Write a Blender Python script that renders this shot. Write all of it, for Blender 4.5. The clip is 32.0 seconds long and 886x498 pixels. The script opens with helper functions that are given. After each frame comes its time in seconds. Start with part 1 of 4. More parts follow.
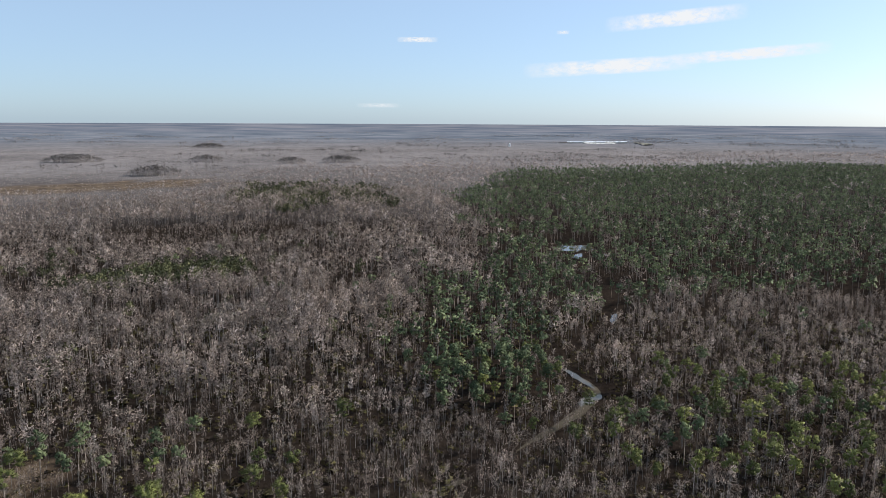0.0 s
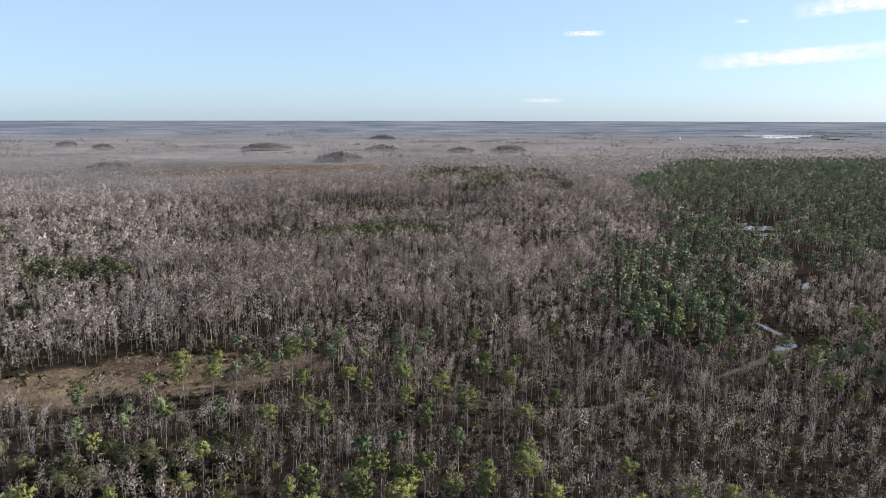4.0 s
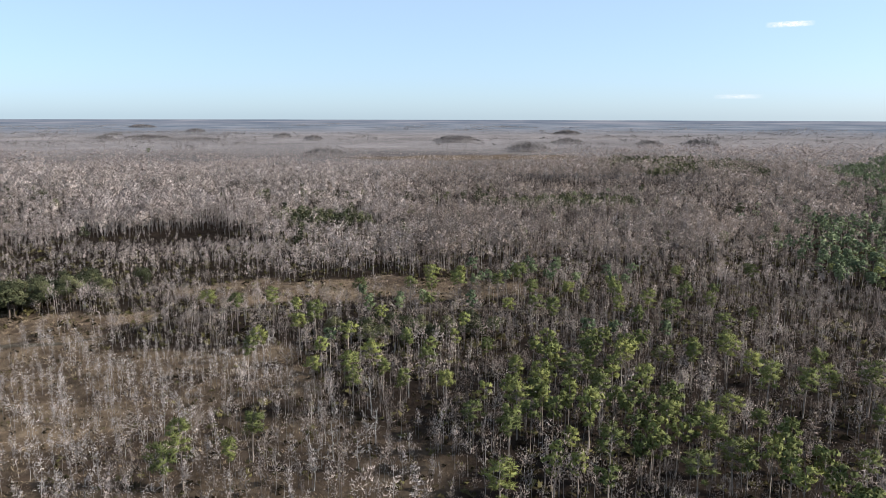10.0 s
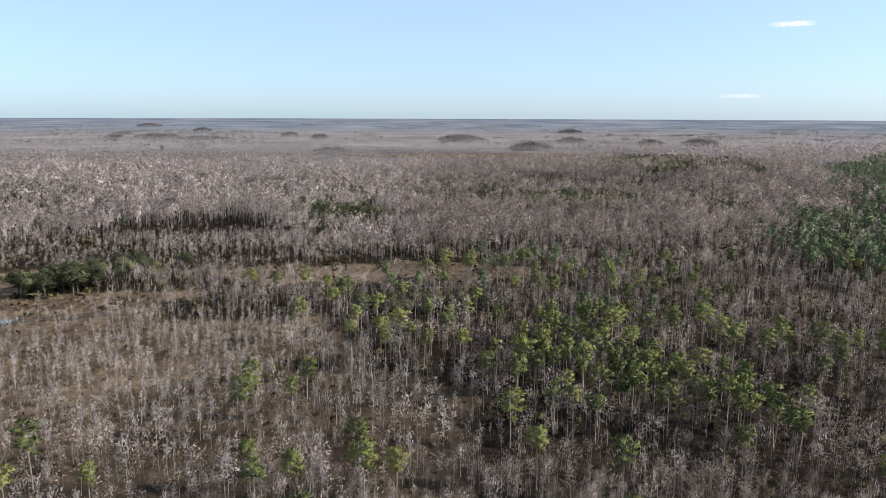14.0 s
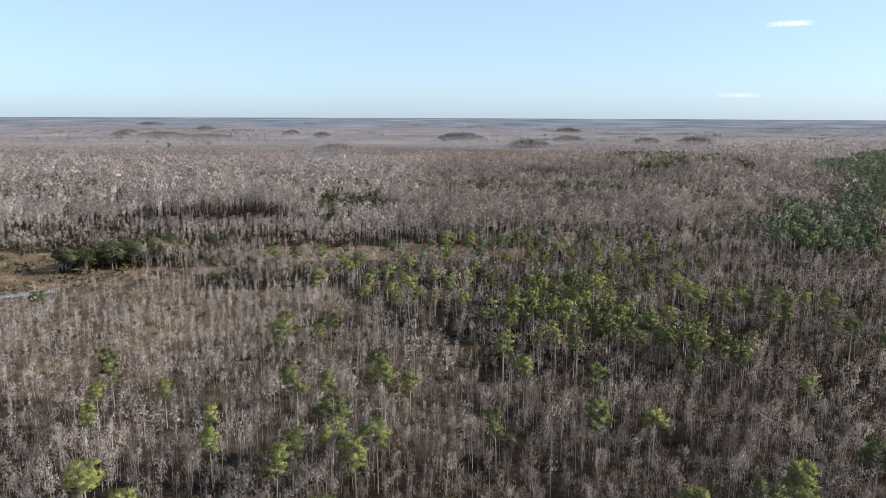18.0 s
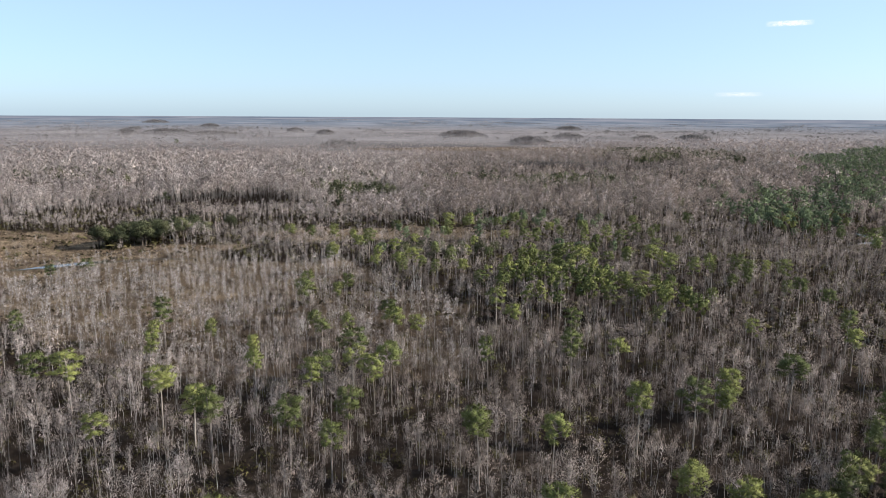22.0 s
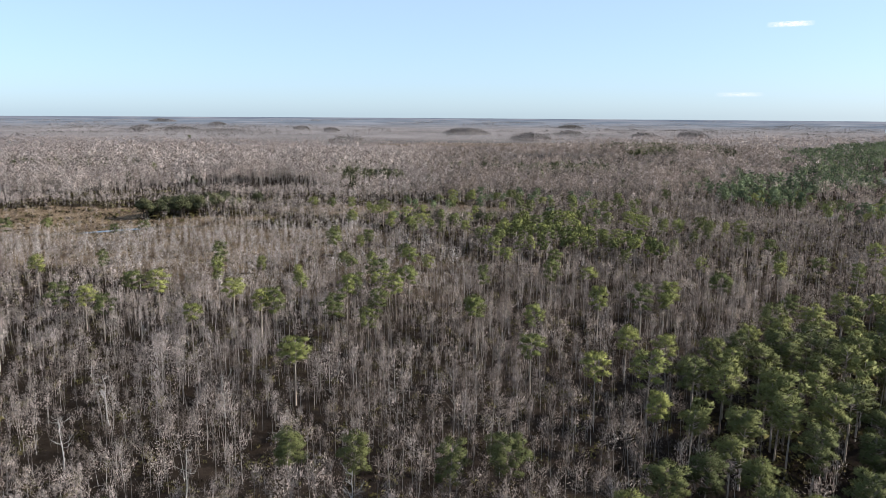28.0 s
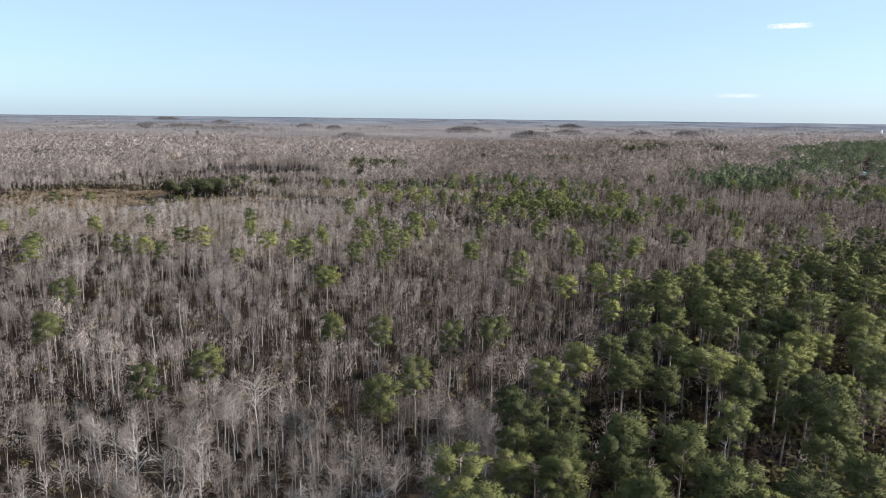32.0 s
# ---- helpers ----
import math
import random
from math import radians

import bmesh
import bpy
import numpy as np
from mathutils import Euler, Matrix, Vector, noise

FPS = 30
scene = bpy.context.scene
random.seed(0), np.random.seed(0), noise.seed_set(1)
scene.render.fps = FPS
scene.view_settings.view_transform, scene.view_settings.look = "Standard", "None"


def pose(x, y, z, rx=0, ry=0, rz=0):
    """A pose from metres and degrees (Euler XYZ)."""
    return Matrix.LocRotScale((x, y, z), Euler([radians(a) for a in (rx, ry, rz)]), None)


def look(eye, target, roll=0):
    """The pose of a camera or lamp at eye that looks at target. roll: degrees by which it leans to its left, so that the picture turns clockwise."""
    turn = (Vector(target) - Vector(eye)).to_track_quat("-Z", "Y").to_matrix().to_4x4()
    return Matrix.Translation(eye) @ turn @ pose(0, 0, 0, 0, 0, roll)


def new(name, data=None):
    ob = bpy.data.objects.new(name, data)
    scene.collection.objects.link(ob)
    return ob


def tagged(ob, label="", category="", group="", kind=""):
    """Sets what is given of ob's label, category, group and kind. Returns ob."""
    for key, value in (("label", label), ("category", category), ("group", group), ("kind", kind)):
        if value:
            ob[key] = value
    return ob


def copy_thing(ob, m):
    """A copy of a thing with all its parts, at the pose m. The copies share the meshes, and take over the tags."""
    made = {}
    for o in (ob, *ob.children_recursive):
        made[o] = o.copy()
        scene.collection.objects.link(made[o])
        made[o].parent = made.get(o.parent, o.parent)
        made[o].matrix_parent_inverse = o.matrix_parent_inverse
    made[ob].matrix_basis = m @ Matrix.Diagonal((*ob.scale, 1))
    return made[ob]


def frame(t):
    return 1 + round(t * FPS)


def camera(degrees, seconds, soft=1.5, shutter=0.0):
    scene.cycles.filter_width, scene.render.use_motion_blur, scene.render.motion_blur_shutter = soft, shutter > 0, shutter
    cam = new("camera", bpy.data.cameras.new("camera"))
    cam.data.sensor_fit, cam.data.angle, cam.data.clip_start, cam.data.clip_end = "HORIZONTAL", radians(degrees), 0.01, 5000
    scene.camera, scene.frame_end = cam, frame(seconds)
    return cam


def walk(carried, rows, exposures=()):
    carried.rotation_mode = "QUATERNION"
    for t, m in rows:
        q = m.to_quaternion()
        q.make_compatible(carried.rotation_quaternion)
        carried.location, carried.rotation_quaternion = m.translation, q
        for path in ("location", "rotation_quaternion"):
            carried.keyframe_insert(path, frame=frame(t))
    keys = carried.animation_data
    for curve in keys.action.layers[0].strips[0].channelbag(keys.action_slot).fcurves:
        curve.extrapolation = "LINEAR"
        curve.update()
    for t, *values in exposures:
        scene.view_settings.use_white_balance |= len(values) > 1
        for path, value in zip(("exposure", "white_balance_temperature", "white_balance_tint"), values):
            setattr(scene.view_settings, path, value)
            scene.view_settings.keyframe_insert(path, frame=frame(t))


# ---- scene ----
# a low aerial flight, backwards and slowly down, over a winter cypress swamp
EXPOSURES = [(0.0, 0.60, 6150, 10), (5.0, 0.82, 6150, 10), (32.0, 0.90, 6150, 10)]
cam = camera(64.06, 32.0, 0.55)
# seconds, place, tilt, heading, lean
PATH = [
    (0, 53.90, 223.27, 89.83, 79.75, -27.40, 0.27),
    (0.5, 50.40, 220.87, 88.24, 79.70, -27.44, 0.24),
    (1, 46.87, 218.42, 86.64, 79.65, -25.93, 0.21),
    (1.5, 43.37, 215.88, 85.02, 79.60, -23.48, 0.18),
    (2, 39.91, 213.27, 83.40, 79.57, -21.51, 0.13),
    (2.5, 36.48, 210.61, 81.77, 79.54, -19.89, 0.09),
    (4.5, 24.09, 199.17, 75.20, 79.48, -12.66, 0.12),
    (5, 21.41, 196.01, 73.77, 79.47, -10.49, 0.12),
    (5.5, 18.94, 192.80, 72.32, 79.47, -8.30, 0.12),
    (6, 16.76, 189.53, 70.84, 79.46, -6.18, 0.12),
    (6.5, 14.80, 186.23, 69.35, 79.46, -4.12, 0.13),
    (7, 13.06, 182.87, 67.89, 79.45, -2.05, 0.13),
    (7.5, 11.56, 179.40, 66.53, 79.44, -0.72, 0.13),
    (8, 10.26, 175.81, 65.36, 79.42, -0.52, 0.13),
    (8.5, 9.09, 172.11, 64.44, 79.41, -0.48, 0.13),
    (9, 8.04, 168.34, 63.82, 79.40, -0.41, 0.13),
    (10, 6.41, 160.68, 63.35, 79.41, -0.36, 0.14),
    (11, 5.27, 153.02, 63.45, 79.40, -0.31, 0.16),
    (12, 4.34, 145.62, 63.65, 79.37, -0.27, 0.17),
    (13, 3.34, 138.50, 63.73, 79.34, -0.20, 0.17),
    (14, 2.41, 131.44, 63.65, 79.33, -0.10, 0.19),
    (14.5, 1.98, 127.90, 63.57, 79.33, -0.09, 0.20),
    (16.5, 1.20, 113.51, 62.43, 79.29, -0.11, 0.21),
    (17, 1.21, 109.77, 62.11, 79.29, -0.14, 0.22),
    (18, 1.29, 102.23, 61.39, 79.28, -0.15, 0.22),
    (19, 1.40, 94.79, 60.50, 79.27, -0.12, 0.23),
    (20, 1.33, 87.90, 59.54, 79.25, -0.09, 0.25),
    (21, 1.21, 81.03, 58.58, 79.23, -0.08, 0.29),
    (22, 1.15, 74.20, 57.61, 79.22, -0.05, 0.32),
    (23, 0.91, 67.58, 56.59, 79.21, -0.02, 0.34),
    (24, 0.74, 61.17, 55.50, 79.21, 0.01, 0.35),
    (25, 0.64, 54.79, 54.39, 79.22, 0.08, 0.35),
    (25.5, 0.59, 51.56, 53.84, 79.23, 0.12, 0.36),
    (27.5, 0.30, 36.78, 51.30, 79.28, 0.16, 0.39),
    (28, 0.29, 32.85, 50.73, 79.28, 0.20, 0.38),
    (29, 0.30, 24.87, 49.56, 79.31, 0.25, 0.38),
    (30, 0.34, 16.75, 48.33, 79.34, 0.30, 0.41),
    (31, 0.32, 8.49, 46.87, 79.36, 0.31, 0.50),
    (32, 0.06, 0.00, 45.09, 79.33, 0.26, 0.65),
]
walk(cam, [(t, pose(x, y, z, tilt, 0, turn) @ pose(0, 0, 0, 0, 0, lean)) for t, x, y, z, tilt, turn, lean in PATH], EXPOSURES)
# ---------------------------------------------------------------- light
SUN_AZIMUTH, SUN_ELEVATION = 94.0, 26.0      # degrees clockwise from +Y, degrees up
world = bpy.data.worlds.new("sky")
scene.world = world
world.use_nodes = True
wn = world.node_tree
sky = wn.nodes.new("ShaderNodeTexSky")
sky.sky_type, sky.sun_disc = "NISHITA", False
sky.sun_elevation, sky.sun_rotation = radians(SUN_ELEVATION), radians(SUN_AZIMUTH)
sky.altitude, sky.air_density, sky.dust_density, sky.ozone_density = 0.0, 0.75, 0.9, 5.5
wn.nodes["Background"].inputs["Strength"].default_value = 0.09
haze = wn.nodes.new("ShaderNodeMix")      # thin even winter haze over the blue
haze.data_type = "RGBA"
haze.inputs[0].default_value, haze.inputs[7].default_value = 0.36, (6.5, 7.75, 8.3, 1)
wn.links.new(sky.outputs[0], haze.inputs[6])
# beyond the end of the plain: far land painted into the sky in haze-blue tones, up to the true horizon, a quarter of a
# degree under the level
way = wn.nodes.new("ShaderNodeTexCoord").outputs["Generated"]
split = wn.nodes.new("ShaderNodeSeparateXYZ")
wn.links.new(way, split.inputs[0])
stretch = wn.nodes.new("ShaderNodeMapping")
stretch.inputs["Scale"].default_value = (14.0, 14.0, 700.0)
wn.links.new(way, stretch.inputs["Vector"])
strips = wn.nodes.new("ShaderNodeTexNoise")
strips.inputs["Scale"].default_value, strips.inputs["Detail"].default_value = 1.0, 3.0
wn.links.new(stretch.outputs[0], strips.inputs["Vector"])
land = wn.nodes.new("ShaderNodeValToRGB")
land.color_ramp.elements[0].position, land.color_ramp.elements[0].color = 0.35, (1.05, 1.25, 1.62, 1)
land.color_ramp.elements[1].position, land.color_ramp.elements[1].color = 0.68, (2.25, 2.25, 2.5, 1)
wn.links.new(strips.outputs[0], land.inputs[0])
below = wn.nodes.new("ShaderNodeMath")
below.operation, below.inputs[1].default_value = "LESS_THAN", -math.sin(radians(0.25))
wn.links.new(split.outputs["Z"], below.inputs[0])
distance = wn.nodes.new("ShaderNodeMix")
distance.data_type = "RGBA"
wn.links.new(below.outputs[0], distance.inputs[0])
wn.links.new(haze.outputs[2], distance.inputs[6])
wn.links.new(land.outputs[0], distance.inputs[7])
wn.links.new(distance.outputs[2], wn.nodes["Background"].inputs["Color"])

sun = new("sun", bpy.data.lights.new("sun", "SUN"))
sun.data.energy, sun.data.angle, sun.data.color = 5.0, radians(0.6), (1.0, 0.92, 0.81)
sa, se = radians(SUN_AZIMUTH), radians(SUN_ELEVATION)
sun.matrix_world = look((math.sin(sa) * math.cos(se) * 900, math.cos(sa) * math.cos(se) * 900, math.sin(se) * 900), (0, 0, 0))

# ---------------------------------------------------------------- materials


def nodes_of(name, rough=0.9, spec=0.2):
    mat = bpy.data.materials.new(name)
    mat.use_nodes = True
    tree = mat.node_tree
    b = tree.nodes["Principled BSDF"]
    b.inputs["Roughness"].default_value = rough
    b.inputs["Specular IOR Level"].default_value = spec
    return mat, tree, b


def ramp(tree, stops, fac):
    r = tree.nodes.new("ShaderNodeValToRGB")
    els = r.color_ramp.elements
    els[0].position, els[0].color = stops[0][0], (*stops[0][1], 1)
    els[1].position, els[1].color = stops[-1][0], (*stops[-1][1], 1)
    for p, c in stops[1:-1]:
        e = els.new(p)
        e.color = (*c, 1)
    tree.links.new(fac, r.inputs[0])
    return r.outputs[0]


def noise_of(tree, scale, detail=4.0, rough=0.6, coords=None):
    n = tree.nodes.new("ShaderNodeTexNoise")
    n.inputs["Scale"].default_value, n.inputs["Detail"].default_value, n.inputs["Roughness"].default_value = scale, detail, rough
    if coords is not None:
        tree.links.new(coords, n.inputs["Vector"])
    return n.outputs[0]


def maths(tree, op, a, b):
    m = tree.nodes.new("ShaderNodeMath")
    m.operation = op
    for k, v in enumerate((a, b)):
        if isinstance(v, (int, float)):
            m.inputs[k].default_value = v
        else:
            tree.links.new(v, m.inputs[k])
    return m.outputs[0]


def mixed(tree, fac, a, b, how="MIX"):
    m = tree.nodes.new("ShaderNodeMix")
    m.data_type, m.blend_type = "RGBA", how
    tree.links.new(fac, m.inputs[0]) if not isinstance(fac, float) else None
    if isinstance(fac, float):
        m.inputs[0].default_value = fac
    for k, v in ((6, a), (7, b)):
        if isinstance(v, tuple):
            m.inputs[k].default_value = (*v, 1)
        else:
            tree.links.new(v, m.inputs[k])
    return m.outputs[2]


def plant(name, stops, patch=((0.8, 0.8, 0.8), (1.15, 1.15, 1.15)), patch_scale=0.03, rough=0.95, glow_through=0.0, spec=0.0):
    """Bark, twigs or leaves: a colour for each tree, with finer change from twig to twig and patches over the wood."""
    mat, tree, b = nodes_of(name, rough, spec)
    info, geo, att = (tree.nodes.new(k) for k in ("ShaderNodeObjectInfo", "ShaderNodeNewGeometry", "ShaderNodeAttribute"))
    att.attribute_name = "tint"
    per_tree = maths(tree, "FRACT", maths(tree, "ADD", info.outputs["Random"], att.outputs["Fac"]), 0.0)
    fac = maths(tree, "ADD", maths(tree, "MULTIPLY", per_tree, 0.86), maths(tree, "MULTIPLY", geo.outputs["Random Per Island"], 0.14))
    colour = ramp(tree, stops, fac)
    big = ramp(tree, [(0.3, patch[0]), (0.7, patch[1])], noise_of(tree, patch_scale, 3.0, 0.6, geo.outputs["Position"]))
    colour = mixed(tree, 1.0, colour, big, "MULTIPLY")
    tree.links.new(colour, b.inputs["Base Color"])
    if glow_through:
        out, mix, thin = tree.nodes["Material Output"], tree.nodes.new("ShaderNodeMixShader"), tree.nodes.new("ShaderNodeBsdfTranslucent")
        tree.links.new(colour, thin.inputs["Color"])
        mix.inputs[0].default_value = glow_through
        tree.links.new(b.outputs[0], mix.inputs[1])
        tree.links.new(thin.outputs[0], mix.inputs[2])
        tree.links.new(mix.outputs[0], out.inputs["Surface"])
    return mat


TWIG = plant("grey_twigs", [(0.0, (0.145, 0.118, 0.101)), (0.35, (0.235, 0.194, 0.168)), (0.7, (0.305, 0.255, 0.224)), (0.9, (0.375, 0.318, 0.284)), (1.0, (0.29, 0.262, 0.178))], patch=((0.66, 0.66, 0.68), (1.2, 1.16, 1.13)), glow_through=0.24)
# lightened copy of TWIG: the sunlit look of the western stands, as colour
SUNLIT_TWIG = plant("sunlit_cypress_twigs", [(0.0, (0.26, 0.218, 0.193)), (0.5, (0.40, 0.341, 0.307)), (1.0, (0.53, 0.459, 0.419))], patch=((0.72, 0.72, 0.74), (1.15, 1.12, 1.1)), glow_through=0.24)
PALE_TWIG = plant("pale_dwarf_cypress_twigs", [(0.0, (0.345, 0.303, 0.276)), (0.5, (0.435, 0.387, 0.357)), (1.0, (0.53, 0.48, 0.447))], patch=((0.78, 0.78, 0.8), (1.12, 1.1, 1.08)), glow_through=0.3)
BARK = plant("pale_cypress_bark", [(0.0, (0.17, 0.148, 0.133)), (0.55, (0.285, 0.256, 0.235)), (0.85, (0.42, 0.385, 0.357)), (1.0, (0.55, 0.514, 0.48))])
PINE_BARK = plant("pine_bark", [(0.0, (0.15, 0.12, 0.10)), (1.0, (0.34, 0.29, 0.25))])
DEEP_NEEDLE = plant("deep_green_pine_needles", [(0.0, (0.05, 0.057, 0.024)), (0.5, (0.098, 0.106, 0.04)), (1.0, (0.185, 0.188, 0.064))], glow_through=0.06, rough=0.7, spec=0.08)
NEEDLE = plant("pine_needles", [(0.0, (0.066, 0.078, 0.029)), (0.5, (0.12, 0.134, 0.045)), (1.0, (0.21, 0.216, 0.068))], glow_through=0.06, rough=0.7, spec=0.08)
# bluer than NEEDLE: the haze of the distance is put into the colour
HAZY_NEEDLE = plant("hazy_far_pine_needles", [(0.0, (0.062, 0.084, 0.046)), (0.5, (0.105, 0.133, 0.07)), (1.0, (0.175, 0.2, 0.098))], glow_through=0.05, rough=0.7, spec=0.08)
LEAF = plant("dark_hammock_leaves", [(0.0, (0.03, 0.034, 0.018)), (0.6, (0.075, 0.08, 0.04)), (1.0, (0.17, 0.168, 0.085))], glow_through=0.15, rough=0.7, spec=0.08)
SHRUB = plant("olive_shrub", [(0.0, (0.016, 0.013, 0.009)), (0.5, (0.046, 0.037, 0.021)), (1.0, (0.14, 0.125, 0.052))], glow_through=0.15)
DARK_BARK = plant("dark_bark", [(0.0, (0.045, 0.036, 0.028)), (1.0, (0.13, 0.105, 0.085))])
GRASS = plant("dry_sawgrass", [(0.0, (0.06, 0.045, 0.031)), (0.5, (0.21, 0.155, 0.105)), (1.0, (0.39, 0.31, 0.215))], glow_through=0.2)
# far dwarf cypress: pale grey twigs, lifted further by haze in the colour
HAZY_TWIG = plant("hazy_far_twigs", [(0.0, (0.27, 0.226, 0.202)), (0.5, (0.325, 0.275, 0.248)), (1.0, (0.385, 0.33, 0.30))], patch_scale=0.012, patch=((0.75, 0.75, 0.77), (1.14, 1.11, 1.09)), glow_through=0.3)
FAR_WOOD = plant("far_thicket", [(0.0, (0.135, 0.122, 0.118)), (0.6, (0.195, 0.176, 0.168)), (1.0, (0.265, 0.24, 0.228))], patch_scale=0.004)


def ground_material():
    mat, tree, b = nodes_of("swamp_floor", 1.0, 0.0)
    geo, att = tree.nodes.new("ShaderNodeNewGeometry"), tree.nodes.new("ShaderNodeAttribute")
    att.attribute_name = "cover"
    pos = geo.outputs["Position"]
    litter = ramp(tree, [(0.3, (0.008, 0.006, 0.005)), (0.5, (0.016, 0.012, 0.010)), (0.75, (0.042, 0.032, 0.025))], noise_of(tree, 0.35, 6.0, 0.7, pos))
    straw = ramp(tree, [(0.25, (0.036, 0.028, 0.021)), (0.5, (0.125, 0.094, 0.068)), (0.8, (0.26, 0.205, 0.15))], noise_of(tree, 0.12, 7.0, 0.72, pos))
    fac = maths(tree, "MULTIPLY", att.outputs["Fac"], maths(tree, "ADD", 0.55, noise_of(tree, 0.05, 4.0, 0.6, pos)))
    worn = ramp(tree, [(0.38, (0.5, 0.47, 0.47)), (0.62, (1.25, 1.2, 1.1))], noise_of(tree, 0.045, 5.0, 0.65, pos))
    straw = mixed(tree, 1.0, straw, worn, "MULTIPLY")
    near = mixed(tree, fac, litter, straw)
    # pale plain, its tone lightened by the haze of the distance
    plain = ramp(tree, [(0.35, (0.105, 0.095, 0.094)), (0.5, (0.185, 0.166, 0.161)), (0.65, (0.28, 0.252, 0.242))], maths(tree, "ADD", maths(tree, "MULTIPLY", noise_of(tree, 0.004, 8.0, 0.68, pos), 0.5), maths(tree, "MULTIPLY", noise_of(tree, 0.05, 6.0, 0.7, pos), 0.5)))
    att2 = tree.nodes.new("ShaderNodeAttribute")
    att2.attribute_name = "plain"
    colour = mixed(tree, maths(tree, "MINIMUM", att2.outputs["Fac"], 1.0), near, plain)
    # farthest out the haze is painted as a blue-grey ground colour
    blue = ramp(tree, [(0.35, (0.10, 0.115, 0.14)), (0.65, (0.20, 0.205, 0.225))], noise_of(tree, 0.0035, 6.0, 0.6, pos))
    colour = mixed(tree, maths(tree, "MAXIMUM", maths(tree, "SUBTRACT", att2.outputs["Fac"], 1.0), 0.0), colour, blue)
    tree.links.new(colour, b.inputs["Base Color"])
    bump = tree.nodes.new("ShaderNodeBump")
    bump.inputs["Strength"].default_value, bump.inputs["Distance"].default_value = 0.8, 0.4
    tree.links.new(noise_of(tree, 0.9, 6.0, 0.7, pos), bump.inputs["Height"])
    tree.links.new(bump.outputs[0], b.inputs["Normal"])
    return mat


def track_material(name, shade):
    mat, tree, b = nodes_of(name, 0.95, 0.05)
    pos = tree.nodes.new("ShaderNodeNewGeometry").outputs["Position"]
    stops = [(0.3, (0.09, 0.07, 0.048)), (0.55, (0.17, 0.14, 0.10)), (0.8, (0.27, 0.23, 0.17))]
    c = ramp(tree, [(p, tuple(v * shade for v in col)) for p, col in stops], noise_of(tree, 0.3, 7.0, 0.7, pos))
    tree.links.new(c, b.inputs["Base Color"])
    return mat


def water_material():
    mat, tree, b = nodes_of("still_water", 0.12, 0.4)
    b.inputs["Base Color"].default_value = (0.10, 0.088, 0.066, 1)
    bump = tree.nodes.new("ShaderNodeBump")
    bump.inputs["Strength"].default_value, bump.inputs["Distance"].default_value = 0.15, 0.05
    tree.links.new(noise_of(tree, 1.5, 3.0, 0.5, tree.nodes.new("ShaderNodeNewGeometry").outputs["Position"]), bump.inputs["Height"])
    tree.links.new(bump.outputs[0], b.inputs["Normal"])
    return mat


GROUND, WATER = ground_material(), water_material()

# ---------------------------------------------------------------- the plan: what grows where
rng = np.random.default_rng(7)


def waves(x, y, size, seed):
    """Smooth noise, about -1 to 1, with lumps of the given size."""
    r = np.random.default_rng(seed)
    total = 0.0 * x
    for k in range(7):
        a, p, s = r.uniform(0, 2 * np.pi), r.uniform(0, 2 * np.pi), r.uniform(0.6, 1.7)
        total = total + np.sin((x * np.cos(a) + y * np.sin(a)) * 2 * np.pi / (size * s) + p + 1.3 * np.sin((x * np.sin(a) - y * np.cos(a)) * 2 * np.pi / (size * 2.1) + 2 * p))
    return total / 3.2


def patch(x, y, cx, cy, rx, ry, turn=0.0, rag=0.22):
    """1 well inside an oval patch with a ragged rim, 0 outside."""
    c, s = math.cos(radians(turn)), math.sin(radians(turn))
    u, v = ((x - cx) * c + (y - cy) * s) / rx, (-(x - cx) * s + (y - cy) * c) / ry
    d = np.hypot(u, v) + rag * waves(x, y, 0.9 * min(rx, ry) + 4, int(abs(cx) * 7 + abs(cy)))
    return np.clip((1.06 - d) / 0.12, 0, 1)


def side(x, y, ax, ay, bx, by, soft=5.0):
    """1 on the right of the line from a to b."""
    n = math.hypot(bx - ax, by - ay)
    d = ((x - ax) * (by - ay) - (y - ay) * (bx - ax)) / n + 4 * waves(x, y, 26, int(abs(ax) + 3 * abs(by)))
    return np.clip(d / soft + 0.5, 0, 1)


ROAD = [(-300, 300), (-200, 318), (-153, 331), (-140, 339), (-130, 344), (-118, 351), (-98, 353), (-80, 374), (-63, 390), (-17, 389), (12, 391), (24, 390), (60, 382), (90, 371), (109, 364), (138, 369), (156, 376), (170, 382), (183, 387), (197, 394), (206, 401), (208, 410), (208, 422), (213, 436), (240, 448), (274, 473), (302, 515), (327, 558), (363, 615), (405, 690), (480, 810)]


def road_gap(x, y):
    """The distance to the middle of the track."""
    best = np.full(np.shape(x), 1e9)
    for (ax, ay), (bx, by) in zip(ROAD, ROAD[1:]):
        k = np.clip(((x - ax) * (bx - ax) + (y - ay) * (by - ay)) / ((bx - ax) ** 2 + (by - ay) ** 2), 0, 1)
        best = np.minimum(best, np.hypot(x - ax - k * (bx - ax), y - ay - k * (by - ay)))
    return best


def near_pine_wood(x, y):
    a = np.minimum(side(x, y, 0, 60, 23, 113), side(x, y, 17, 100, 56, 168))
    return np.minimum(np.minimum(a, side(x, y, 50, 160, 160, 240)), np.clip((285 - y) / 10, 0, 1))


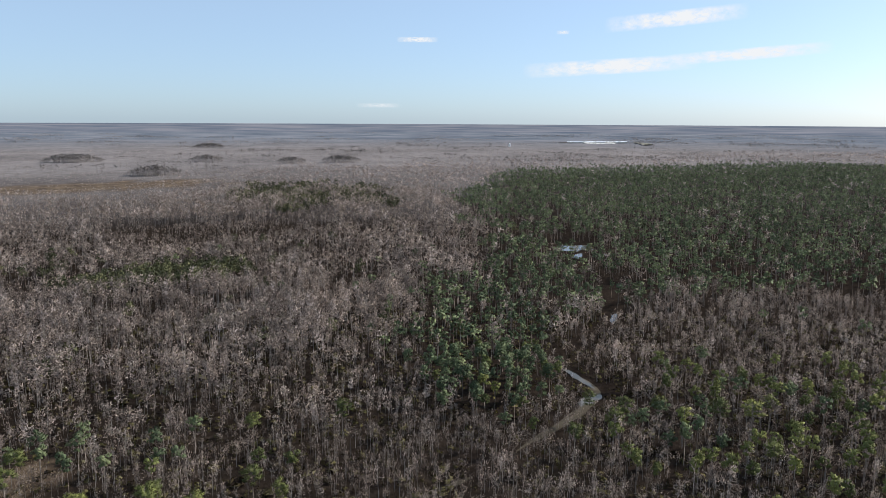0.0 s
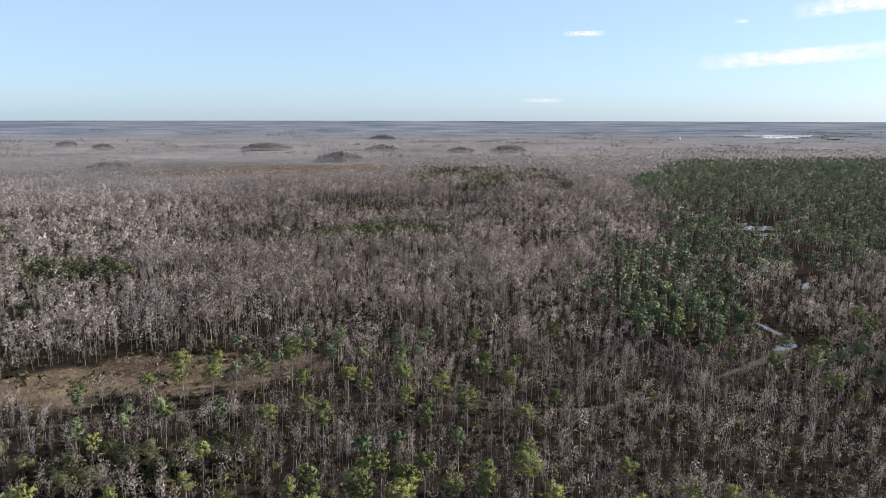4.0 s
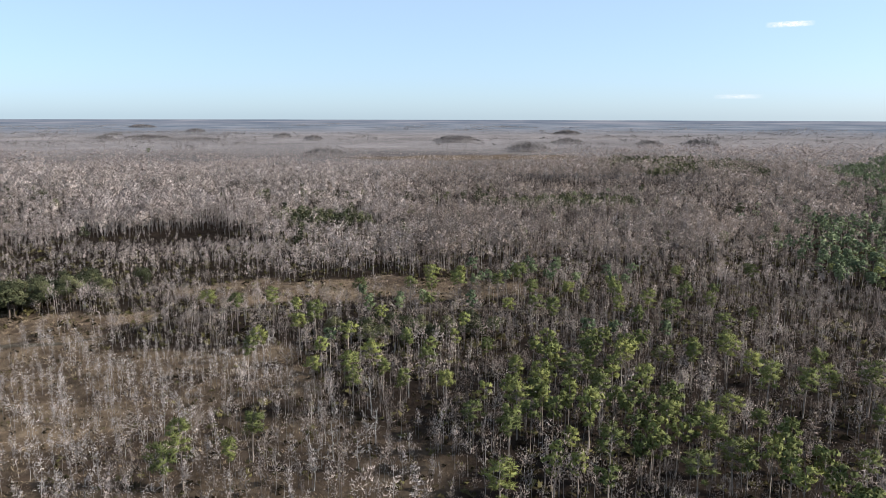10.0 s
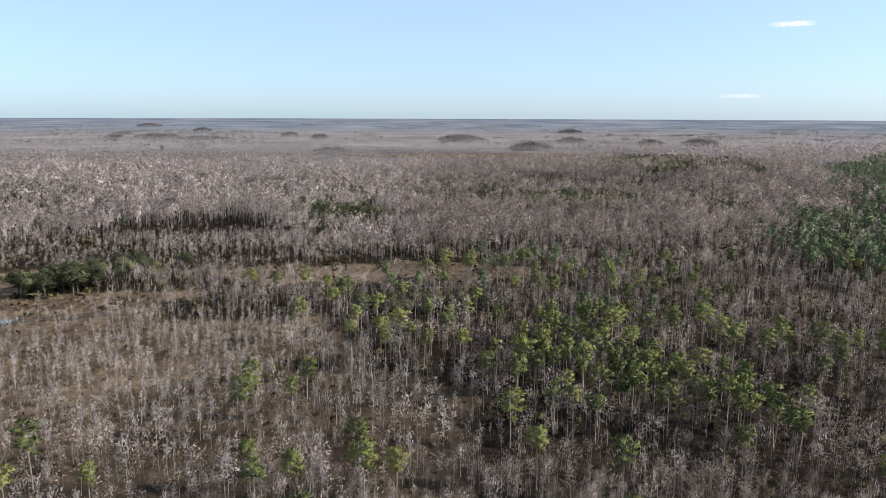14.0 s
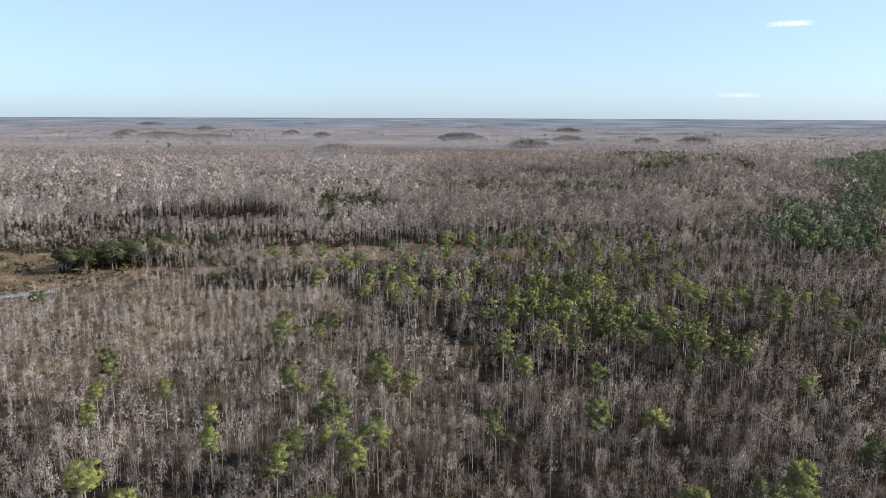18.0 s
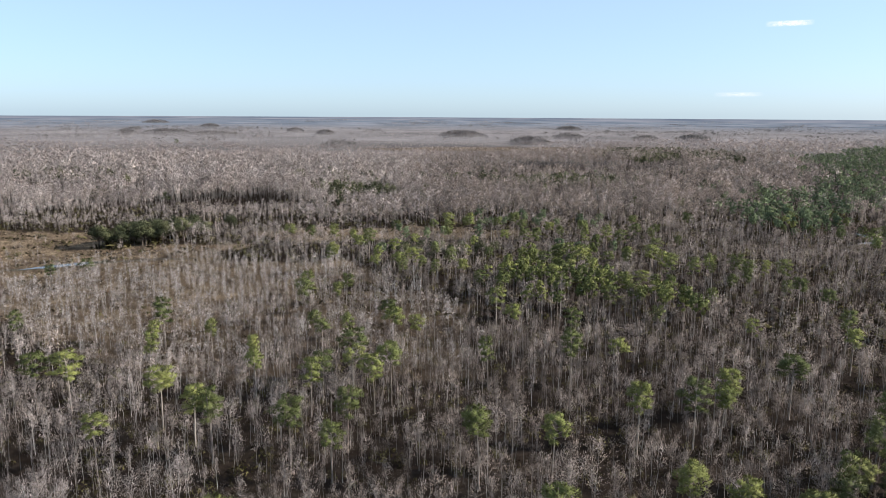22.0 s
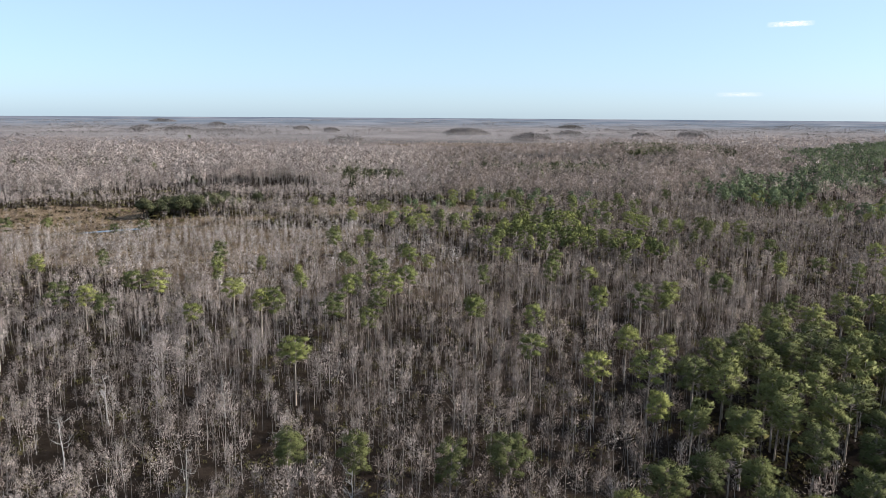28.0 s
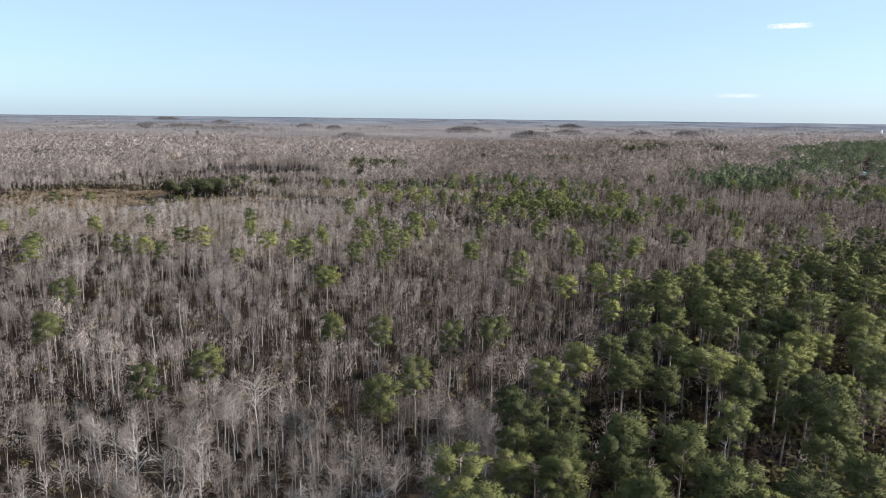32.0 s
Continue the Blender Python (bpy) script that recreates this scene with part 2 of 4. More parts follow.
def pine_belt(x, y):
    w = 16 * waves(x, y, 70, 41)
    left = np.interp(y, [300, 390, 470, 645, 917, 1250, 1500], [185, 166, 170, 316, 425, 712, 900])
    near = np.interp(x, [150, 180, 215, 258, 330, 420, 800], [388, 392, 452, 472, 462, 432, 330])
    far = np.interp(x, [300, 430, 712, 1620], [800, 1000, 1250, 1156])
    inside = np.minimum(np.minimum((x - left - 1.6 * w) * 0.4, y - near + 0.5 * w), (far - y + 3 * w) * 0.07)
    return np.clip(inside / 8 + 0.5, 0, 1)


def hammock(x, y):
    h = np.maximum(patch(x, y, 95, 630, 52, 23, 5), patch(x, y, -60, 558, 28, 18, -30))
    h = np.maximum(h, patch(x, y, -2, 357, 27, 10, 0))
    return np.maximum(h, patch(x, y, -127, 391, 27, 9, 43))


def olive_wood(x, y):
    o = patch(x, y, -45, 672, 95, 19, 0, 0.4)
    o = np.maximum(o, patch(x, y, 295, 1020, 85, 130, -12, 0.4))
    return np.maximum(o, patch(x, y, -340, 670, 70, 24, 0, 0.4))


def open_grass(x, y):
    g = np.maximum(patch(x, y, -190, 378, 56, 38, 5), patch(x, y, -8, 420, 50, 17, -4))
    g = np.maximum(g, 0.8 * patch(x, y, -58, 412, 32, 16, 0))
    g = np.maximum(g, 0.95 * patch(x, y, -128, 368, 46, 14, 10))
    return np.maximum(g, patch(x, y, -170, 346, 62, 13, 12))


def far_meadow(x, y):
    return patch(x, y, 60, 1290, 190, 75, 8, 0.3)


def low_glade(x, y):
    return patch(x, y, -132, 510, 50, 30, 25)


def wet_opening(x, y):
    """Small treeless spots along the far track."""
    return np.maximum(patch(x, y, 366, 622, 28, 24, 40), np.maximum(patch(x, y, 268, 466, 6, 16, -35), patch(x, y, 204, 402, 9, 16, 0)))


def savanna(x, y):
    return np.maximum(patch(x, y, -115, 305, 90, 50, 8), 0.45 * patch(x, y, -42, 265, 55, 42, 10))


def plain_of(x, y):
    """The open dwarf-cypress plain far off."""
    far = np.clip((y + np.where(x < 0, 0.30 * x, -1.1 * np.minimum(x, 450)) - 760 + 110 * waves(x, y, 240, 5)) / 560, 0, 1)
    return far * (1 - pine_belt(x, y))


PINES_A = [(2, 65), (12, 66), (18, 68), (7, 68), (8, 74), (9, 78), (34, 79), (48, 83), (15, 85), (44, 86), (-8, 86), (55, 87), (9, 87), (40, 88), (30, 90), (-41, 92), (25, 94), (-4, 94), (15, 96), (-35, 98), (20, 100), (42, 102), (52, 102), (37, 104), (47, 104), (65, 105), (61, 110), (27, 111), (32, 112), (1, 114), (8, 114), (72, 114), (-67, 114), (-11, 115), (-19, 115), (41, 123), (61, 124), (35, 126), (60, 131), (32, 132), (72, 132), (86, 142), (25, 143), (-79, 143), (34, 144), (63, 145), (55, 150), (78, 151)]
PINES_B = [(-26, 151), (48, 155), (16, 156), (91, 157), (42, 160), (55, 161), (35, 163), (65, 165), (76, 169), (90, 170), (106, 170), (7, 175), (-16, 177), (19, 179), (-54, 179), (-108, 179), (88, 184), (-37, 184), (-24, 184), (103, 185), (-76, 185), (35, 188), (-15, 188), (45, 189), (-42, 190), (80, 191), (51, 192), (-84, 193), (-90, 193), (-50, 196), (54, 198), (-118, 200), (68, 202), (-77, 203), (-24, 203), (-71, 204), (-12, 205), (-23, 210), (-9, 210), (-37, 212), (127, 213), (-17, 213), (110, 217), (11, 217), (120, 218), (29, 219), (39, 219), (-62, 220)]
PINES_C = [(-18, 220), (-40, 222), (-112, 223), (-144, 226), (94, 227), (-66, 233), (109, 234), (-53, 234), (-27, 234), (-100, 236), (-21, 236), (-10, 237), (76, 238), (100, 240), (-5, 240), (33, 241), (-30, 242), (-68, 244), (19, 245), (-12, 247), (56, 248), (134, 249), (-150, 254), (106, 260), (16, 261), (-37, 264), (48, 265), (77, 268), (35, 270), (56, 271), (-29, 272), (104, 272), (-37, 272), (30, 277), (103, 278), (56, 278), (19, 279), (-28, 283), (66, 283), (49, 284), (90, 286), (13, 286), (58, 286), (-162, 289), (96, 289), (64, 292), (22, 292), (99, 295)]
PINES_D = [(-124, 295), (111, 296), (40, 299), (-152, 300), (83, 300), (28, 301), (98, 302), (76, 302), (8, 302), (-117, 304), (91, 304), (50, 304), (109, 305), (-12, 306), (-2, 306), (36, 308), (76, 310), (-6, 312), (24, 312), (-14, 315), (-22, 315), (49, 317), (4, 318), (66, 319), (-9, 320), (97, 321), (60, 322), (76, 323), (-40, 325), (43, 326), (18, 326), (79, 331), (203, 331), (-39, 337), (-31, 344), (217, 349), (86, 350), (-28, 352), (228, 352), (210, 354), (39, 357), (97, 357), (74, 358), (-30, 360), (165, 362), (-53, 363), (27, 363), (181, 365)]
PINES_E = [(-62, 366), (-36, 367), (36, 367), (61, 367), (90, 370), (189, 370), (202, 370), (71, 371), (-45, 374), (52, 375), (62, 377), (85, 379), (36, 380), (186, 382), (48, 383), (64, 384), (13, 390), (26, 391), (-20, 391), (-3, 391), (4, 396), (34, 399), (14, 400), (115, 402), (4, 404), (92, 410), (36, 410)]
PINE_SPOTS = PINES_A + PINES_B + PINES_C + PINES_D + PINES_E
# ---------------------------------------------------------------- mesh tools


class Soup:
    """Triangles gathered into one mesh, with a material, a tint and a shading normal for each."""

    def __init__(self):
        self.v, self.f, self.m, self.t, self.w, self.n = [], [], [], [], [], 0

    def tris(self, v, f, m, tint=0.0, out=None):
        v, f = np.asarray(v, float).reshape(-1, 3), np.asarray(f, int).reshape(-1, 3)
        if out is None:
            face = np.cross(v[f[:, 1]] - v[f[:, 0]], v[f[:, 2]] - v[f[:, 0]])
            out = np.stack([np.bincount(f.ravel(), np.repeat(face[:, k], 3), len(v)) for k in range(3)], 1)
        out = np.asarray(out, float).reshape(-1, 3)
        out = out / (np.linalg.norm(out, axis=1)[:, None] + 1e-9)
        self.v.append(v), self.f.append(f + self.n), self.w.append(out)
        self.m.append(np.broadcast_to(np.asarray(m, int), len(f)).copy())
        self.t.append(np.broadcast_to(np.asarray(tint, float), len(v)).copy())
        self.n += len(v)

    def scatter(self, kind, xyz, wide, tall, rnd):
        """Copies of the kind (v, f, m, normals), turned by chance, at the places."""
        v, f, m, w = kind
        n = len(xyz)
        if not n:
            return
        a = rnd.uniform(0, 2 * np.pi, n)
        c, s = np.cos(a)[:, None], np.sin(a)[:, None]
        out, ways = np.empty((n, len(v), 3)), np.empty((n, len(v), 3))
        out[:, :, 0] = (v[:, 0] * c - v[:, 1] * s) * wide[:, None] + xyz[:, 0:1]
        out[:, :, 1] = (v[:, 0] * s + v[:, 1] * c) * wide[:, None] + xyz[:, 1:2]
        out[:, :, 2] = v[:, 2] * tall[:, None] + xyz[:, 2:3]
        ways[:, :, 0], ways[:, :, 1], ways[:, :, 2] = w[:, 0] * c - w[:, 1] * s, w[:, 0] * s + w[:, 1] * c, w[:, 2]
        faces = f[None] + (np.arange(n) * len(v))[:, None, None]
        self.tris(out, faces, np.tile(m, n), np.repeat(rnd.uniform(0, 1, n), len(v)), ways)

    def arrays(self):
        return np.concatenate(self.v), np.concatenate(self.f), np.concatenate(self.m), np.concatenate(self.w)

    def mesh(self, name, materials, smooth=False, soft=False):
        """soft: shaded by the normals given, as foliage is; else by the faces."""
        me = bpy.data.meshes.new(name)
        v, f, m, w = self.arrays()
        me.vertices.add(len(v)), me.loops.add(f.size), me.polygons.add(len(f))
        me.vertices.foreach_set("co", v.astype(np.float32).ravel())
        me.loops.foreach_set("vertex_index", f.astype(np.int32).ravel())
        me.polygons.foreach_set("loop_start", np.arange(0, f.size, 3, dtype=np.int32))
        me.polygons.foreach_set("material_index", m.astype(np.int32))
        me.attributes.new("tint", "FLOAT", "POINT").data.foreach_set("value", np.concatenate(self.t).astype(np.float32))
        for mat in materials:
            me.materials.append(mat)
        me.update(calc_edges=True)
        me.polygons.foreach_set("use_smooth", np.full(len(f), smooth or soft))
        if soft:
            me.attributes.new("custom_normal", "FLOAT_VECTOR", "POINT").data.foreach_set("vector", w.astype(np.float32).ravel())
        return me


def facing(v, out):
    """Turns each loose triangle (n, 3, 3) so that its front looks along its outward way."""
    face = np.cross(v[:, 1] - v[:, 0], v[:, 2] - v[:, 0])
    away = np.einsum("ij,ij->i", face, out) < 0
    v[away] = v[away][:, [1, 0, 2]]
    return v


def tube(soup, line, radii, sides, m):
    """A tapered limb along a line of points."""
    line = np.asarray(line, float)
    n = len(line)
    ways = np.gradient(line, axis=0)
    ways /= np.linalg.norm(ways, axis=1)[:, None] + 1e-9
    ref = np.where(np.abs(ways[:, 2:3]) > 0.8, np.array([[1.0, 0, 0]]), np.array([[0, 0, 1.0]]))
    u = np.cross(ways, ref)
    u /= np.linalg.norm(u, axis=1)[:, None] + 1e-9
    w = np.cross(ways, u)
    a = np.arange(sides) * 2 * np.pi / sides
    ring = line[:, None] + (np.cos(a)[None, :, None] * u[:, None] + np.sin(a)[None, :, None] * w[:, None]) * np.asarray(radii, float)[:, None, None]
    f = []
    for i in range(n - 1):
        for j in range(sides):
            p, q, r, s = i * sides + j, i * sides + (j + 1) % sides, (i + 1) * sides + (j + 1) % sides, (i + 1) * sides + j
            f += [(p, q, r), (p, r, s)]
    soup.tris(ring, f, m)


def spikes(soup, a, b, width, m, rnd, face=None):
    """Thin twigs, each one long triangle from a to b; face: the way outwards from the crown, by which they lie and are shaded."""
    way = b - a
    out = rnd.normal(size=way.shape) if face is None else face
    off = np.cross(way, out + (0 if face is None else rnd.normal(0, 0.25, way.shape)))
    off *= (np.asarray(width) / 2 / (np.linalg.norm(off, axis=1) + 1e-9))[:, None]
    v = np.stack([a - off, a + off, b], 1)
    if face is not None:
        v = facing(v, out)
    soup.tris(v, np.arange(3 * len(a)).reshape(-1, 3), m, 0.0, None if face is None else np.repeat(out / (np.linalg.norm(out, axis=1)[:, None] + 1e-9) + rnd.normal(0, 0.2, out.shape), 3, axis=0))


def leaves(soup, at, size, m, rnd, face, loose=0.5, broad=1.0, shade=None):
    """Small leaf sprays, one triangle each, that lie loosely over the outside of a crown."""
    n = len(at)
    face = face / (np.linalg.norm(face, axis=1)[:, None] + 1e-9)
    out = face + rnd.normal(0, loose, (n, 3))
    u = np.cross(out, rnd.normal(size=(n, 3)))
    u /= np.linalg.norm(u, axis=1)[:, None]
    w = np.cross(out, u)
    w /= np.linalg.norm(w, axis=1)[:, None]
    s = np.broadcast_to(size, n)[:, None] * rnd.uniform(0.6, 1.3, (n, 1))
    w *= broad
    v = np.stack([at - u * s * 0.6 - w * s * 0.35, at - u * s * 0.4 + w * s * 0.45, at + u * s * 0.8], 1)
    shade = face if shade is None else shade
    soup.tris(facing(v, shade), np.arange(3 * n).reshape(-1, 3), m, 0.0, np.repeat(shade + rnd.normal(0, 0.15, (n, 3)), 3, axis=0))


# ---------------------------------------------------------------- kinds of plants (height 1 in z, metres across for a tree 10 m high)
def cypress_kind(seed, limbs, twigs, twig_wide, sides=5, spread=1.0, limb_wide=0.16, crown_low=(0.3, 0.5), twig_long=(0.4, 0.9)):
    """A bare pond cypress: a pale leaning bole, crooked rising limbs and a haze of fine twigs. Two soups: bole and limbs, twigs."""
    r = np.random.default_rng(seed)
    wood, haze = Soup(), Soup()
    k = 6 if sides > 4 else 4
    lean = r.normal(0, 0.35, 2)
    h = np.linspace(0, 1, k)
    line = np.stack([lean[0] * h ** 1.5 + r.normal(0, 0.11, k) * (h > 0), lean[1] * h ** 1.5 + r.normal(0, 0.11, k) * (h > 0), h * 9.2], 1)
    if sides > 2:
        tube(wood, line, 0.10 * (1 - 0.8 * h) + 0.06 * (h == 0), sides, 0)
    else:
        spikes(wood, line[[0, 0]], line[[-1, -1]] * np.array([0.9, 0.9, 0.9]), [0.12, 0.12], 0, r, np.array([[0.7, -0.7, 0], [-0.7, -0.7, 0]]))
    low = r.uniform(*crown_low)
    wide = spread * r.uniform(0.8, 1.2)
    heart = np.array([lean[0] * 0.6, lean[1] * 0.6, 9.2 * (low + 0.42 * (1 - low))])
    starts, ends = [], []
    for i in range(limbs):
        z = low + (0.97 - low) * ((i + r.uniform(0, 1)) / limbs) ** 0.8
        p = np.array([np.interp(z, h, line[:, 0]), np.interp(z, h, line[:, 1]), z * 9.2])
        a = i * 2.4 + r.uniform(-1.2, 1.2)
        up = max(0.0, z - low) / (1 - low)
        reach = wide * r.uniform(0.7, 1.9) * math.sqrt(max(0.12, 1 - 0.85 * up ** 2.5)) * (0.65 + 0.35 * min(1, up / 0.35))
        q = p + np.array([math.cos(a) * reach, math.sin(a) * reach, r.uniform(0.25, 0.9) * reach])
        mid = (p + q) / 2 + np.array([r.normal(0, 0.16), r.normal(0, 0.16), r.uniform(-0.05, 0.25) * reach])
        if sides > 4:
            tube(wood, [p, mid, q], [0.036, 0.025, 0.009], 3, 0)
        else:
            spikes(wood, p[None], q[None], [limb_wide], 0, r, (q - heart)[None])
        starts += [p, mid]
        ends += [mid, q]
    starts, ends = np.array(starts), np.array(ends)
    if sides > 4:
        n = 90
        pick, along = r.integers(0, len(starts), n), r.uniform(0.2, 1.0, (n, 1))
        fork = starts[pick] * (1 - along) + ends[pick] * along
        tip = fork + (r.normal(size=(n, 3)) * np.array([1, 1, 0.6]) + np.array([0, 0, 0.45])) * 0.5
        spikes(wood, fork, tip, np.full(n, 0.038), 0, r, fork - heart)
        starts, ends = np.concatenate([starts, fork]), np.concatenate([ends, tip])
    pick, along = r.integers(0, len(starts), twigs), r.uniform(0.1, 1.05, (twigs, 1))
    base = starts[pick] * (1 - along) + ends[pick] * along + r.normal(0, 0.34, (twigs, 3)) * np.array([1, 1, 1.4])
    outward = (base - heart) / np.array([1.5 * wide, 1.5 * wide, 9.2 * 0.5 * (1 - low)])
    outward /= np.linalg.norm(outward, axis=1)[:, None] + 1e-9
    out = r.normal(size=(twigs, 3)) * np.array([1, 1, 0.8]) + 0.5 * outward + np.array([0, 0, 0.65])
    out /= np.linalg.norm(out, axis=1)[:, None]
    spikes(haze, base, base + out * r.uniform(*twig_long, twigs)[:, None], twig_wide * r.uniform(0.6, 1.4, twigs), 0, r, outward)
    return wood, haze


def pine_kind(seed, lobes, sprays, size, sides=6):
    """A slash pine: a straight bare bole, a few limbs and rounded tufts of long needles in an uneven umbrella crown."""
    r = np.random.default_rng(seed)
    wood, crown = Soup(), Soup()
    h = np.linspace(0, 1, 5 if sides > 3 else 2)
    bend = r.normal(0, 0.3, 2)
    line = np.stack([bend[0] * h ** 2, bend[1] * h ** 2, h * 9.3], 1)
    tube(wood, line, 0.088 * (1 - 0.7 * h) + 0.01, sides, 0)
    low = r.uniform(0.48, 0.66)
    full = r.uniform(0.85, 1.25)
    heart = np.array([bend[0] * 0.6, bend[1] * 0.6, 9.3 * (low + 0.35 * (1 - low))])
    for i in range(lobes):
        z = low + (0.97 - low) * ((i + r.uniform(0.0, 1.0)) / lobes) ** 0.75
        a = i * 2.4 + r.uniform(-0.7, 0.7)
        f = max(0, (z - low) / (1 - low))
        taper = math.sqrt(1 - 0.85 * f ** 2.4) * (0.5 + 0.5 * min(1, f / 0.35))
        reach = full * r.uniform(0.25, 1.0) ** 0.6 * 1.5 * taper
        p = np.array([bend[0] * z * z, bend[1] * z * z, z * 9.3])
        q = p + np.array([math.cos(a) * reach, math.sin(a) * reach, 0.3 * reach + 0.1])
        if sides > 3:
            tube(wood, [p - np.array([0, 0, 0.2]), (p + q) / 2 - np.array([0, 0, 0.08]), q], [0.045, 0.035, 0.015], 3, 0)
        d = r.normal(size=(sprays, 3))
        d[:, 2] = np.abs(d[:, 2]) * 0.9 - 0.3
        d /= np.linalg.norm(d, axis=1)[:, None]
        fat = r.uniform(0.42, 0.75) * (0.7 + 0.3 * taper) * (1.2 if sides <= 3 else 1.0)
        at = q + d * np.array([1, 1, 0.75]) * (r.uniform(0.25, 1, sprays) ** 0.5)[:, None] * fat
        big = (at - heart) / np.array([1.5, 1.5, 2.0])
        shade = d + 0.9 * big / (np.linalg.norm(big, axis=1)[:, None] + 1e-9)
        shade /= np.linalg.norm(shade, axis=1)[:, None]
        if sides > 3:
            way = d + r.normal(0, 0.55, (sprays, 3)) + np.array([0, 0, 0.25])
            way /= np.linalg.norm(way, axis=1)[:, None]
            spikes(crown, at - 0.4 * size * way, at + size * way * r.uniform(0.6, 1.2, (sprays, 1)), np.full(sprays, 0.3 * size), 0, r, shade)
        else:
            leaves(crown, at, size, 0, r, d, 0.5, 0.7, shade)
    return wood, crown


def hardwood_kind(seed, lobes, sprays, size, sides=5):
    """A broad evergreen of the hammocks with a dense, lumpy crown."""
    r = np.random.default_rng(seed)
    wood, crown = Soup(), Soup()
    tube(wood, [(0, 0, 0), (0.1, 0, 2.5), (0.2, 0.1, 6.5)], [0.25, 0.18, 0.06], sides, 0)
    at, ways, shades = [], [], []
    for i in range(lobes):
        a, k = r.uniform(0, 2 * np.pi), r.uniform(0, 1) ** 0.5
        c = np.array([math.cos(a) * 2.3 * k, math.sin(a) * 2.3 * k, 8.2 - 3.6 * k * k + r.normal(0, 0.5)])
        if sides > 3:
            tube(wood, [(0.1, 0, 3.0), c * np.array([0.6, 0.6, 0.8]), c], [0.1, 0.06, 0.02], 3, 0)
        d = r.normal(size=(sprays, 3))
        d /= np.linalg.norm(d, axis=1)[:, None]
        at.append(c + d * np.array([1.25, 1.25, 0.95]) * r.uniform(0.7, 1.1, (sprays, 1)) * r.uniform(0.75, 1.2))
        big = (at[-1] - np.array([0, 0, 5.5])) / 3.0
        ways.append(d), shades.append(d + 0.8 * big)
    shades = np.concatenate(shades)
    leaves(crown, np.concatenate(at), size, 0, r, np.concatenate(ways), 0.5, 1.0, shades / (np.linalg.norm(shades, axis=1)[:, None] + 1e-9))
    return wood, crown


def palm_kind(seed):
    """A cabbage palm: a stout bole and a round head of drooping fans."""
    r = np.random.default_rng(seed)
    wood, crown = Soup(), Soup()
    tube(wood, [(0, 0, 0), (0.1, 0, 4), (0.15, 0.1, 8.6)], [0.24, 0.2, 0.19], 6, 0)
    top = np.array([0.15, 0.1, 8.7])
    for i in range(26):
        a, up = r.uniform(0, 2 * np.pi), r.uniform(-0.5, 1.2)
        way = np.array([math.cos(a) * math.cos(up), math.sin(a) * math.cos(up), math.sin(up)])
        across = np.array([-math.sin(a), math.cos(a), 0])
        mid, n = top + way * 1.3, 7
        tips = []
        for j in range(n):
            g = (j / (n - 1) - 0.5) * 2.2
            tips.append(mid + (way * math.cos(g) + across * math.sin(g)) * 1.05 - np.array([0, 0, 0.35]))
        base = mid - way * 0.25
        for j in range(n):
            side_way = np.cross(way, across) * 0.03 + across * 0.09
            crown.tris([base - side_way, base + side_way, tips[j]], [(0, 1, 2)], 0)
        spikes(crown, top[None], mid[None], [0.07], 0, r)
    return wood, crown


def shrub_kind(seed, n, size):
    r = np.random.default_rng(seed)
    s = Soup()
    d = r.normal(size=(n, 3))
    d /= np.linalg.norm(d, axis=1)[:, None]
    d[:, 2] = np.abs(d[:, 2])
    leaves(s, d * np.array([0.9, 0.9, 1.0]) * r.uniform(0.4, 1, (n, 1)), size, 0, r, d)
    return s


def tuft_kind(seed, n):
    r = np.random.default_rng(seed)
    s = Soup()
    a = np.concatenate([r.normal(0, 0.25, (n, 2)), np.zeros((n, 1))], 1)
    b = a * np.array([1.9, 1.9, 0]) + np.concatenate([r.normal(0, 0.25, (n, 2)), r.uniform(0.5, 1.0, (n, 1))], 1)
    spikes(s, a, b, np.full(n, 0.16), 0, r)
    return s


def joined(wood, crown):
    """Both soups as one kind, with materials 0 and 1."""
    v, f, m, w = wood.arrays()
    v2, f2, m2, w2 = crown.arrays()
    return np.concatenate([v, v2]), np.concatenate([f, f2 + len(v)]), np.concatenate([m, m2 + 1]), np.concatenate([w, w2])


# ---------------------------------------------------------------- ground
def horizon_rise(x, y):
    """The canopy of the far plain lifts a little towards its end."""
    return 13 * np.clip((np.hypot(x, y) - 1600) / 3150, 0, 1) ** 1.5


def height_of(x, y):
    return 0.25 * waves(x, y, 17, 3) + 0.35 * waves(x, y, 60, 4) * np.clip(road_gap(x, y) / 12, 0, 1) + horizon_rise(x, y)


